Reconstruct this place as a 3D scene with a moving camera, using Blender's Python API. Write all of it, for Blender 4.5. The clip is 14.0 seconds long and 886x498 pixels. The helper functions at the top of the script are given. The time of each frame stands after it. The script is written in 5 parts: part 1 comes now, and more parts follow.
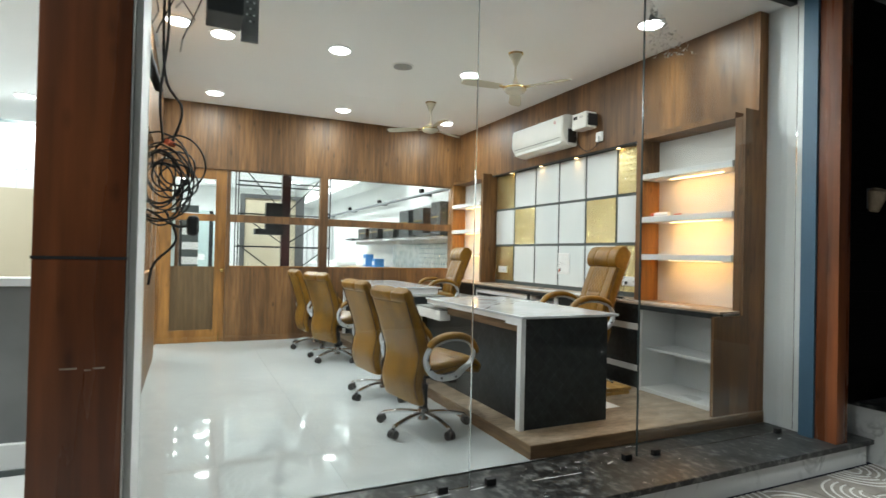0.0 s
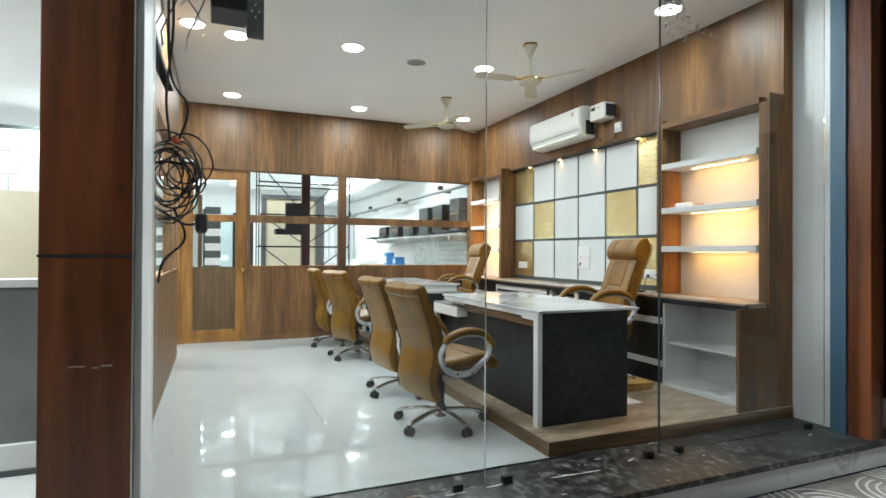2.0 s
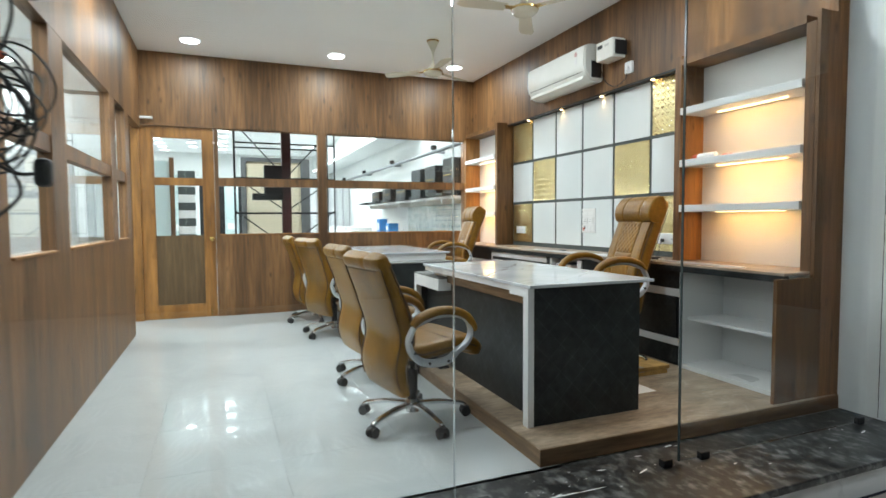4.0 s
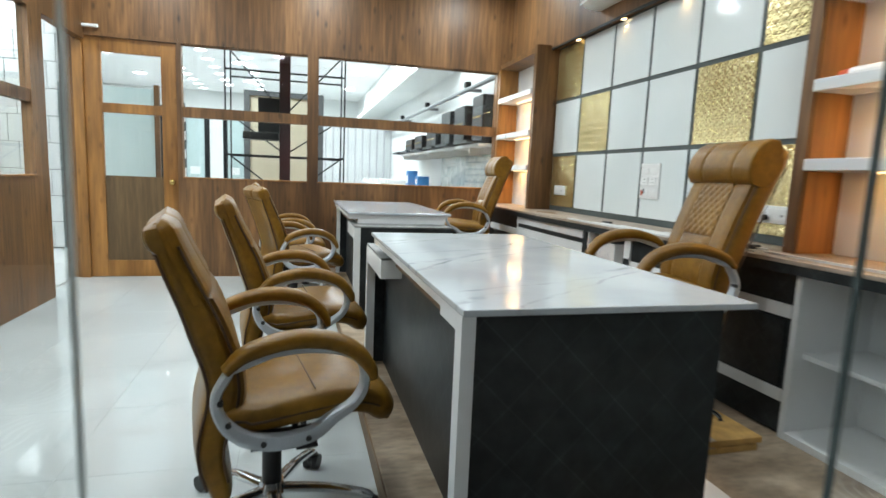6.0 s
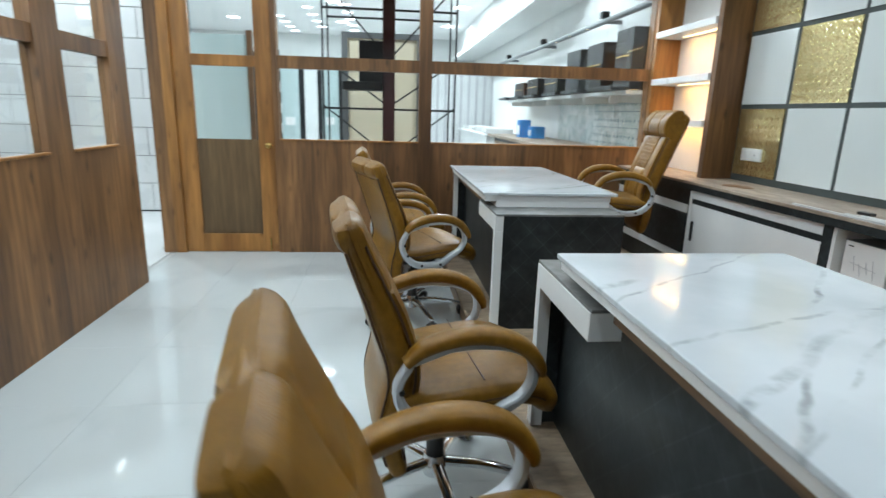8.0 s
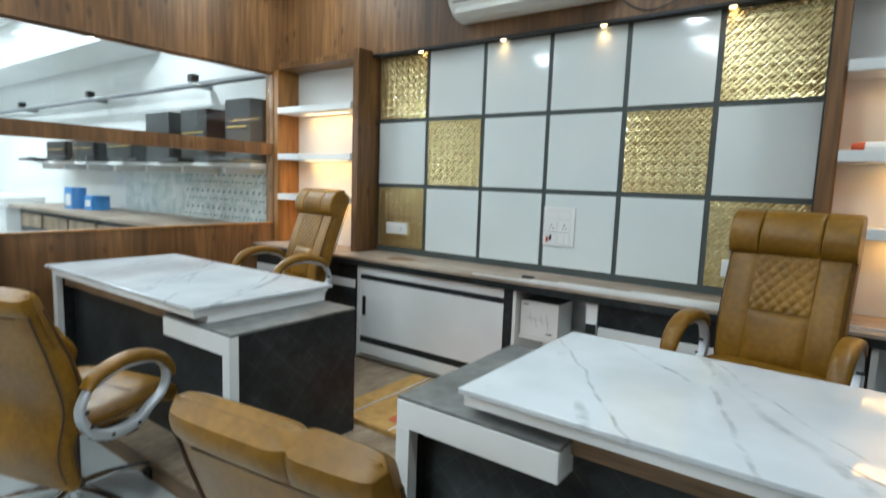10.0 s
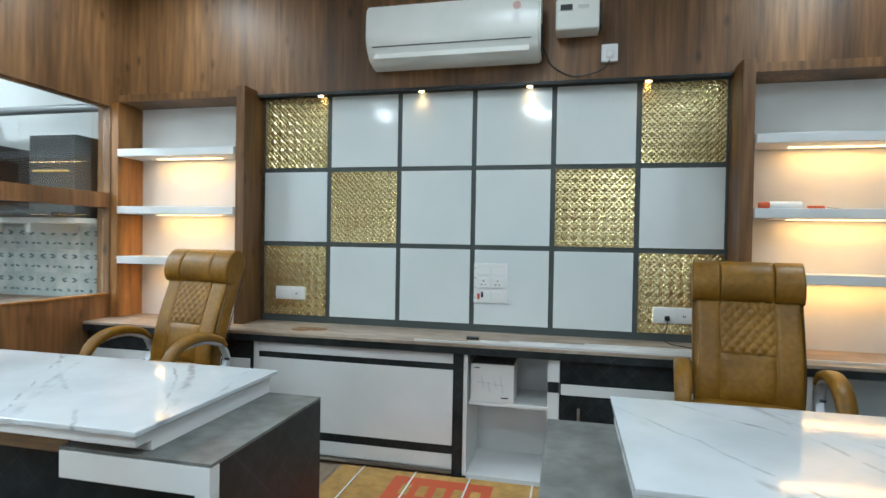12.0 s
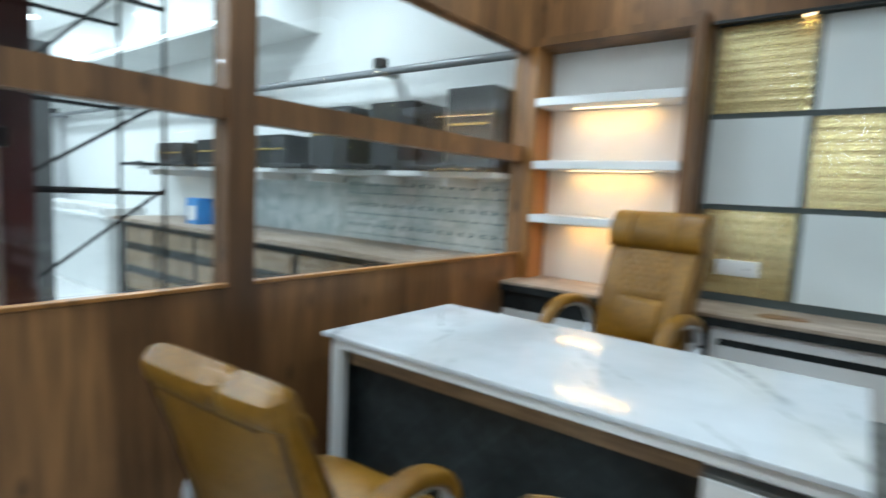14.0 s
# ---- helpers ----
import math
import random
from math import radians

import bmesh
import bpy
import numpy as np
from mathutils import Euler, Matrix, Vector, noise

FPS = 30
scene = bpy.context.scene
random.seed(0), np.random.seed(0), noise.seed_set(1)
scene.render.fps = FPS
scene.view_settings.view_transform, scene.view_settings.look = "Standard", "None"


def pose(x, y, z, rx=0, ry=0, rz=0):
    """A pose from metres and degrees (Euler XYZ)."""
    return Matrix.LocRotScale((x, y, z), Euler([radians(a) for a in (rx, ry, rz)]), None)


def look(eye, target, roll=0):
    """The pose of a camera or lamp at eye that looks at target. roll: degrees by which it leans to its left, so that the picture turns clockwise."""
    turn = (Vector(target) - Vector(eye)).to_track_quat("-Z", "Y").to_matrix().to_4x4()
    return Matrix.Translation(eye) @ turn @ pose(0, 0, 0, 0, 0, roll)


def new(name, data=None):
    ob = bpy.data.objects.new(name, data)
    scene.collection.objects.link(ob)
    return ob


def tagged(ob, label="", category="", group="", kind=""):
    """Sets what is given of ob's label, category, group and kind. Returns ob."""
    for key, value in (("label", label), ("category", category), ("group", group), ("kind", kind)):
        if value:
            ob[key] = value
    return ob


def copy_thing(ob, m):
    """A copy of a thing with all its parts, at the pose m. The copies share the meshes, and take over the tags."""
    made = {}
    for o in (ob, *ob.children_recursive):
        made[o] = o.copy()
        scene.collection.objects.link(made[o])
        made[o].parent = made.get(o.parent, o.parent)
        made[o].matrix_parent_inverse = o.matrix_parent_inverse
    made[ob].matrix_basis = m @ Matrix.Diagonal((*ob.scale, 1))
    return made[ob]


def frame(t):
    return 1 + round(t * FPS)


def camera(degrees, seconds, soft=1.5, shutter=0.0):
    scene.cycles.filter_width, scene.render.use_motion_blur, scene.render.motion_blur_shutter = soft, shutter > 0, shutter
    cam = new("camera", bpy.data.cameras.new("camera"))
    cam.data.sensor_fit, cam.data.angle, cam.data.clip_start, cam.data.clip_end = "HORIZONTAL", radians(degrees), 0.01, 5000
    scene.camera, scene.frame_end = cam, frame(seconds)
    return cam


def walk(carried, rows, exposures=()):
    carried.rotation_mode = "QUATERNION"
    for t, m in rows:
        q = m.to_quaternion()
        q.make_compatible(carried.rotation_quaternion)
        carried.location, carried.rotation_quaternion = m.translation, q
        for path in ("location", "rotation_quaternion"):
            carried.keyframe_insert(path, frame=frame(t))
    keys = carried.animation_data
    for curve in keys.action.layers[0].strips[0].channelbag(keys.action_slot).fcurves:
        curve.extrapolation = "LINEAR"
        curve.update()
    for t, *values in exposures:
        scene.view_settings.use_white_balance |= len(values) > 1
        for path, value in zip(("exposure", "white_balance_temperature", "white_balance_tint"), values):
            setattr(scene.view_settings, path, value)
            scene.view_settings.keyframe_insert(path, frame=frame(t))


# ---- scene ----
cam = camera(78.0, 14.0, shutter=0.5)
PATH = [
    (0, (0.506, 0.517, 1.202), (1.352, 2.329, 1.224), 1.3),
    (0.5, (0.518, 0.527, 1.194), (1.421, 2.311, 1.22), 1.1),
    (1, (0.528, 0.536, 1.193), (1.427, 2.322, 1.218), 0.8),
    (1.5, (0.551, 0.533, 1.19), (1.396, 2.346, 1.214), 0.5),
    (2, (0.583, 0.533, 1.182), (1.351, 2.38, 1.196), 0.3),
    (2.5, (0.64, 0.542, 1.178), (1.341, 2.416, 1.163), -0.0),
    (3, (0.7, 0.663, 1.169), (1.381, 2.544, 1.133), -0.1),
    (3.5, (0.797, 0.885, 1.18), (1.526, 2.746, 1.12), -0.2),
    (3.7, (0.883, 0.967, 1.17), (1.628, 2.822, 1.09), -0.5),
    (5.8, (2.025, 2.177, 1.109), (2.593, 4.079, 0.865), 2.0),
    (6, (2.096, 2.331, 1.111), (2.61, 4.245, 0.847), 2.4),
    (6.5, (2.194, 2.677, 1.136), (2.65, 4.597, 0.811), 3.2),
    (7, (2.333, 3.034, 1.116), (2.628, 4.969, 0.702), 2.5),
    (7.2, (2.317, 3.147, 1.21), (2.512, 5.08, 0.734), 1.6),
    (7.7, (2.08, 3.29, 1.24), (2.2, 5.21, 0.76), 1.6),
    (8.2, (1.79, 3.43, 1.26), (2.13, 5.33, 0.78), 1.7),
    (8.7, (1.66, 3.68, 1.285), (2.42, 5.48, 0.78), 1.9),
    (9.0, (1.625, 3.87, 1.298), (2.64, 5.51, 0.78), 2.0),
    (9.3, (1.565, 4.037, 1.309), (2.774, 5.542, 0.788), 2.0),
    (9.5, (1.443, 4.09, 1.349), (2.836, 5.447, 0.883), 2.2),
    (10, (1.237, 4.221, 1.378), (2.845, 5.387, 1.142), 2.0),
    (10.5, (1.191, 4.447, 1.383), (2.917, 5.457, 1.354), 1.2),
    (11, (1.118, 4.688, 1.374), (2.93, 5.534, 1.376), 2.4),
    (11.5, (1.033, 4.932, 1.37), (2.927, 5.572, 1.373), 1.9),
    (12, (1.115, 5.195, 1.388), (3.064, 5.642, 1.359), 1.0),
    (12.5, (1.149, 5.487, 1.382), (3.122, 5.806, 1.323), 1.0),
    (13, (1.083, 5.815, 1.397), (3.06, 6.113, 1.325), 1.6),
    (13.5, (1.086, 6.141, 1.381), (2.971, 6.793, 1.241), 2.4),
    (13.6, (1.123, 6.183, 1.357), (2.963, 6.957, 1.224), 2.5),
    (14, (1.129, 6.463, 1.357), (2.706, 7.677, 1.152), 2.8),
]
EXPOSURES = [(0, 0.0, 6950, 10), (2.5, 0.03, 6650, 10), (3.5, 0.02, 6620, 10), (6.0, -0.13, 6570, 10), (7.0, -0.29, 6220, 10), (9.5, -0.46, 6300, 8), (10.5, -0.53, 6210, 8), (12.5, -0.59, 6000, 7), (13.3, -0.65, 5930, 7), (14.0, -0.73, 5960, 7)]
walk(cam, [(t, look(eye, target, roll)) for t, eye, target, roll in PATH], EXPOSURES)

# ---- world and exposure ----
world = bpy.data.worlds.new("night")
scene.world = world
world.use_nodes = True
world.node_tree.nodes["Background"].inputs[0].default_value = (0.02, 0.022, 0.03, 1)
world.node_tree.nodes["Background"].inputs[1].default_value = 0.6

# plan: inner faces and heights
XL, XU, XP = 0.19, 4.38, 4.46
YF, YB, YG = 3.22, 8.235, 3.02
ZC, ZP, ZG = 3.10, 0.085, -0.17


def lamp(name, x, y, z, watts, size, colour=(1, 1, 1), sx=None, spread=180, aim=None):
    data = bpy.data.lights.new(name, "AREA")
    data.energy, data.color, data.spread = watts, colour, radians(spread)
    if sx:
        data.shape, data.size, data.size_y = "RECTANGLE", sx, size
    else:
        data.shape, data.size = "DISK", size
    ob = new(name, data)
    ob.matrix_world = look((x, y, z), aim) if aim else pose(x, y, z)
    return ob


COOL, WARM = (0.84, 0.955, 1.0), (1.0, 0.52, 0.15)
DOWNLIGHTS = [(0.74, 5.68), (1.75, 5.56), (3.14, 5.6), (0.757, 7.66), (2.33, 7.66), (3.83, 7.63), (3.84, 3.8), (1.75, 3.7), (0.39, 5.56)]
for lx, ly in DOWNLIGHTS:
    lamp("downlight_lamp", lx, ly, ZC - 0.02, 19, 0.17, COOL)
HALL_LIGHTS = [(hx, hy) for hx in (-1.6, 0.9, 3.4) for hy in (9.9, 12.4, 14.9, 17.4)]
for hx, hy in HALL_LIGHTS:
    lamp("hall_lamp", hx, hy, 3.27, 62, 0.3, COOL)
BAY_LIGHTS = [(-1.6, 6.6), (-3.4, 6.6), (-0.9, 3.9), (-2.6, 3.9)]
for bay_x, bay_y in BAY_LIGHTS:
    lamp("bay_lamp", bay_x, bay_y, ZC - 0.03, 52, 0.2, COOL)
for sy0, sy1 in ((7.29, 8.18), (3.34, 4.27)):
    for sz in (1.92, 1.535, 1.2):
        lamp("shelf_strip_lamp", 4.375, (sy0 + sy1) / 2, sz - 0.006, 2.1, 0.012, WARM, 0.012).data.size_y = (sy1 - sy0) * 0.55
for py in (6.79, 6.11, 5.44, 4.77):
    lamp("panel_spot_lamp", 4.425, py, 2.311, 0.14, 0.03, (1, 0.6, 0.24), spread=110)


# Added lamps, out of view, that brighten the column, granite and paving.
SOFFIT_FILLS = [(-1.5, 0.7, 58, 180), (-3.4, 0.9, 32, 180), (4.2, 1.05, 24, 62)]
for ox, oy, watts, cone in SOFFIT_FILLS:
    lamp("soffit_lamp", ox, oy, 3.165, watts, 0.17, COOL, spread=cone)


# ---- materials ----
def shader(name, colour=(0.8, 0.8, 0.8), rough=0.5, metal=0.0, **kw):
    m = bpy.data.materials.new(name)
    m.use_nodes = True
    b = m.node_tree.nodes["Principled BSDF"]
    b.inputs["Base Color"].default_value = (*colour, 1)
    b.inputs["Roughness"].default_value = rough
    b.inputs["Metallic"].default_value = metal
    for key, value in kw.items():
        b.inputs[key.replace("_", " ")].default_value = value
    return m


def vary(m, c0, c1, scale=(4, 4, 4), detail=5, lo=0.35, hi=0.65, bump=0.0, bump_scale=None, rough=None, second=None, rnd=0.0, knots=0.0, lines=0.0):
    """Colour between c0 and c1 by noise in world space, a finer second noise, bump and roughness variation."""
    nt = m.node_tree
    n, l = nt.nodes, nt.links
    b = n["Principled BSDF"]
    geo = n.new("ShaderNodeNewGeometry")
    mp = n.new("ShaderNodeMapping")
    mp.inputs["Scale"].default_value = scale
    l.new(geo.outputs["Position"], mp.inputs["Vector"])
    src = mp.outputs["Vector"]
    if rnd:
        info = n.new("ShaderNodeObjectInfo")
        mul = n.new("ShaderNodeMath")
        mul.operation = "MULTIPLY"
        mul.inputs[1].default_value = rnd
        l.new(info.outputs["Random"], mul.inputs[0])
        add = n.new("ShaderNodeVectorMath")
        l.new(src, add.inputs[0])
        l.new(mul.outputs[0], add.inputs[1])
        src = add.outputs[0]
    nz = n.new("ShaderNodeTexNoise")
    nz.inputs["Scale"].default_value = 1
    nz.inputs["Detail"].default_value = detail
    l.new(src, nz.inputs["Vector"])
    rp = n.new("ShaderNodeValToRGB")
    rp.color_ramp.elements[0].position, rp.color_ramp.elements[1].position = lo, hi
    rp.color_ramp.elements[0].color, rp.color_ramp.elements[1].color = (*c0, 1), (*c1, 1)
    l.new(nz.outputs["Fac"], rp.inputs["Fac"])
    out = rp.outputs["Color"]
    if second:
        f2, amount = second
        n2 = n.new("ShaderNodeTexNoise")
        n2.inputs["Scale"].default_value = f2
        n2.inputs["Detail"].default_value = 6
        l.new(src, n2.inputs["Vector"])
        mr = n.new("ShaderNodeMapRange")
        mr.inputs["From Min"].default_value, mr.inputs["From Max"].default_value = 0.3, 0.7
        mr.inputs["To Min"].default_value, mr.inputs["To Max"].default_value = 1 - amount, 1 + amount * 0.5
        l.new(n2.outputs["Fac"], mr.inputs["Value"])
        mx = n.new("ShaderNodeVectorMath")
        mx.operation = "SCALE"
        l.new(out, mx.inputs[0])
        l.new(mr.outputs[0], mx.inputs["Scale"])
        out = mx.outputs[0]
    if knots:
        mk = n.new("ShaderNodeMapping")
        mk.inputs["Scale"].default_value = (9.5, 9.5, 4.2)
        l.new(geo.outputs["Position"], mk.inputs["Vector"])
        vo = n.new("ShaderNodeTexVoronoi")
        vo.inputs["Scale"].default_value = 1.0
        l.new(mk.outputs[0], vo.inputs["Vector"])
        kr = n.new("ShaderNodeMapRange")
        kr.inputs["From Min"].default_value, kr.inputs["From Max"].default_value = 0.04, 0.21
        kr.inputs["To Min"].default_value, kr.inputs["To Max"].default_value = 1 - knots, 1.0
        l.new(vo.outputs["Distance"], kr.inputs["Value"])
        kx = n.new("ShaderNodeVectorMath")
        kx.operation = "SCALE"
        l.new(out, kx.inputs[0])
        l.new(kr.outputs[0], kx.inputs["Scale"])
        out = kx.outputs[0]
    if lines:
        for side in (1.0, -1.0):
            ml = n.new("ShaderNodeMapping")
            ml.inputs["Scale"].default_value = (1.0, 1.0, side)
            l.new(geo.outputs["Position"], ml.inputs["Vector"])
            wv = n.new("ShaderNodeTexWave")
            wv.bands_direction = "DIAGONAL"
            wv.inputs["Scale"].default_value, wv.inputs["Distortion"].default_value, wv.inputs["Detail"].default_value = 4.4, 0.25, 1
            l.new(ml.outputs[0], wv.inputs["Vector"])
            lr = n.new("ShaderNodeMapRange")
            lr.inputs["From Min"].default_value, lr.inputs["From Max"].default_value = 0.988, 1.0
            lr.inputs["To Min"].default_value, lr.inputs["To Max"].default_value = 1.0, 1 + lines
            l.new(wv.outputs["Fac"], lr.inputs["Value"])
            lx = n.new("ShaderNodeVectorMath")
            lx.operation = "SCALE"
            l.new(out, lx.inputs[0])
            l.new(lr.outputs[0], lx.inputs["Scale"])
            out = lx.outputs[0]
    l.new(out, b.inputs["Base Color"])
    if bump:
        nb = n.new("ShaderNodeTexNoise")
        nb.inputs["Scale"].default_value = bump_scale or 60
        nb.inputs["Detail"].default_value = 4
        l.new(geo.outputs["Position"], nb.inputs["Vector"])
        bp = n.new("ShaderNodeBump")
        bp.inputs["Strength"].default_value = bump
        bp.inputs["Distance"].default_value = 0.004
        l.new(nb.outputs["Fac"], bp.inputs["Height"])
        l.new(bp.outputs[0], b.inputs["Normal"])
    if rough:
        mr = n.new("ShaderNodeMapRange")
        mr.inputs["To Min"].default_value, mr.inputs["To Max"].default_value = rough
        l.new(nz.outputs["Fac"], mr.inputs["Value"])
        l.new(mr.outputs[0], b.inputs["Roughness"])
    return m


def veined(m, base, vein, scale, width, rough, warp=1.0, amount=0.85, turn=0.6):
    """Marble: thin veins where a warped band crosses zero."""
    nt = m.node_tree
    n, l = nt.nodes, nt.links
    b = n["Principled BSDF"]
    b.inputs["Roughness"].default_value = rough
    geo = n.new("ShaderNodeNewGeometry")
    mp = n.new("ShaderNodeMapping")
    mp.inputs["Scale"].default_value = (scale, scale * 0.55, scale)
    mp.inputs["Rotation"].default_value = (0, 0, turn)
    l.new(geo.outputs["Position"], mp.inputs["Vector"])
    nz = n.new("ShaderNodeTexNoise")
    nz.inputs["Scale"].default_value = 1.0
    nz.inputs["Detail"].default_value = 7
    nz.inputs["Distortion"].default_value = warp
    l.new(mp.outputs[0], nz.inputs["Vector"])
    sub = n.new("ShaderNodeMath")
    sub.operation = "SUBTRACT"
    sub.inputs[1].default_value = 0.5
    l.new(nz.outputs["Fac"], sub.inputs[0])
    ab = n.new("ShaderNodeMath")
    ab.operation = "ABSOLUTE"
    l.new(sub.outputs[0], ab.inputs[0])
    rp = n.new("ShaderNodeMapRange")
    rp.inputs["From Min"].default_value, rp.inputs["From Max"].default_value = 0.0, width
    rp.inputs["To Min"].default_value, rp.inputs["To Max"].default_value = amount, 0.0
    l.new(ab.outputs[0], rp.inputs["Value"])
    nm = n.new("ShaderNodeTexNoise")
    nm.inputs["Scale"].default_value = scale * 1.7
    nm.inputs["Detail"].default_value = 3
    l.new(geo.outputs["Position"], nm.inputs["Vector"])
    mm = n.new("ShaderNodeMapRange")
    mm.inputs["From Min"].default_value, mm.inputs["From Max"].default_value = 0.46, 0.62
    l.new(nm.outputs["Fac"], mm.inputs["Value"])
    mul = n.new("ShaderNodeMath")
    mul.operation = "MULTIPLY"
    l.new(rp.outputs[0], mul.inputs[0])
    l.new(mm.outputs[0], mul.inputs[1])
    mix = n.new("ShaderNodeMix")
    mix.data_type = "RGBA"
    mix.inputs["A"].default_value, mix.inputs["B"].default_value = (*base, 1), (*vein, 1)
    l.new(mul.outputs[0], mix.inputs["Factor"])
    l.new(mix.outputs["Result"], b.inputs["Base Color"])
    return m


def glow(name, colour, strength):
    m = shader(name, (0.9, 0.9, 0.9), 0.4)
    b = m.node_tree.nodes["Principled BSDF"]
    b.inputs["Emission Color"].default_value = (*colour, 1)
    b.inputs["Emission Strength"].default_value = strength
    return m


wood = vary(shader("walnut_laminate", rough=0.4), (0.074, 0.033, 0.0112), (0.292, 0.141, 0.05), (4.2, 4.2, 0.3), 8, 0.28, 0.74, 0.06, 90, (0.4, 0.58), (9.0, 0.42), knots=0.62)
# Teak of door and sills; also niche wood with the strip glow coloured in.
wood_lit = vary(shader("teak_and_lit_walnut", rough=0.42), (0.2, 0.082, 0.017), (0.42, 0.19, 0.046), (5, 5, 0.5), 7, 0.3, 0.7, 0.06, 90, (0.34, 0.5), (5.0, 0.35), knots=0.5)
plywood = vary(shader("brown_ply_panel", rough=0.5), (0.10, 0.058, 0.023), (0.16, 0.096, 0.042), (9, 9, 0.8), 6, 0.3, 0.7, 0.05, 80, None, (4.0, 0.25))
mahogany = vary(shader("mahogany_laminate", rough=0.35), (0.075, 0.019, 0.0065), (0.255, 0.078, 0.026), (6, 6, 0.42), 8, 0.3, 0.72, 0.04, 90, (0.2, 0.36), (2.2, 0.5), knots=0.35)
fascia_wood = vary(shader("brown_fascia_wood", rough=0.5), (0.12, 0.07, 0.034), (0.25, 0.155, 0.08), (1.2, 1.2, 14), 7, 0.3, 0.7, 0.08, 70, None, (4.0, 0.3))
maroon = vary(shader("maroon_paint", rough=0.35), (0.03, 0.006, 0.007), (0.05, 0.01, 0.011), (3, 3, 3), 4)
plat_wood = vary(shader("dusty_platform_wood", rough=0.6), (0.2, 0.14, 0.088), (0.4, 0.31, 0.22), (3, 9, 3), 7, 0.3, 0.7, 0.12, 60, (0.5, 0.7), (6.0, 0.3))
counter_top_m = vary(shader("dusty_brown_worktop", rough=0.5), (0.24, 0.18, 0.13), (0.44, 0.36, 0.29), (9, 2.2, 9), 7, 0.3, 0.7, 0.06, 80, (0.4, 0.6), (5.0, 0.3))
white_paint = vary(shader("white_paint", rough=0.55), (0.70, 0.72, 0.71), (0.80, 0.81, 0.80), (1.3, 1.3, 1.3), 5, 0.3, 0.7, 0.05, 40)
ceiling_m = vary(shader("ceiling_paint", rough=0.8), (0.87, 0.88, 0.875), (0.91, 0.915, 0.91), (0.8, 0.8, 0.8), 5, 0.3, 0.7, 0.03, 30)
soffit_m = vary(shader("grey_soffit_panel", rough=0.45), (0.3, 0.31, 0.31), (0.42, 0.43, 0.43), (1.2, 1.2, 1.2), 5)
white_lam = vary(shader("white_laminate", rough=0.3), (0.68, 0.70, 0.70), (0.78, 0.79, 0.79), (2, 2, 2), 5, 0.3, 0.7, 0.02, 60, (0.22, 0.38))
white_gloss = vary(shader("white_back_painted_glass", rough=0.08), (0.68, 0.735, 0.735), (0.75, 0.795, 0.79), (1.5, 1.5, 1.5), 4, 0.3, 0.7, 0, None, (0.05, 0.14))
shelf_back = vary(shader("cream_shelf_back", rough=0.35), (0.72, 0.71, 0.68), (0.8, 0.79, 0.76), (2, 2, 2), 4)
grey_lam = vary(shader("concrete_grey_laminate", rough=0.45), (0.085, 0.088, 0.085), (0.2, 0.205, 0.2), (5, 5, 5), 8, 0.3, 0.7, 0.05, 70, (0.35, 0.55), (3.0, 0.35))
black_lam = vary(shader("black_slate_laminate", rough=0.4), (0.0116, 0.014, 0.0148), (0.029, 0.0345, 0.036), (4, 4, 4), 7, 0.3, 0.7, 0.08, 50, (0.3, 0.48), (5.0, 0.4), lines=0.5)
black_lam.node_tree.nodes["Principled BSDF"].inputs["Specular IOR Level"].default_value = 0.28
granite = vary(shader("black_granite", rough=0.25), (0.021, 0.023, 0.0235), (0.21, 0.216, 0.208), (24, 15, 24), 12, 0.47, 0.74, 0.05, 60, (0.22, 0.6), (0.3, 0.85))
tile_m = veined(shader("white_vitrified_tile", rough=0.06), (0.5, 0.535, 0.535), (0.42, 0.455, 0.46), 1.1, 0.05, 0.028, 0.8, 0.5)
grout_m = shader("pale_grout", (0.42, 0.43, 0.42), 0.7)
marble = shader("white_marble_slab", rough=0.085)


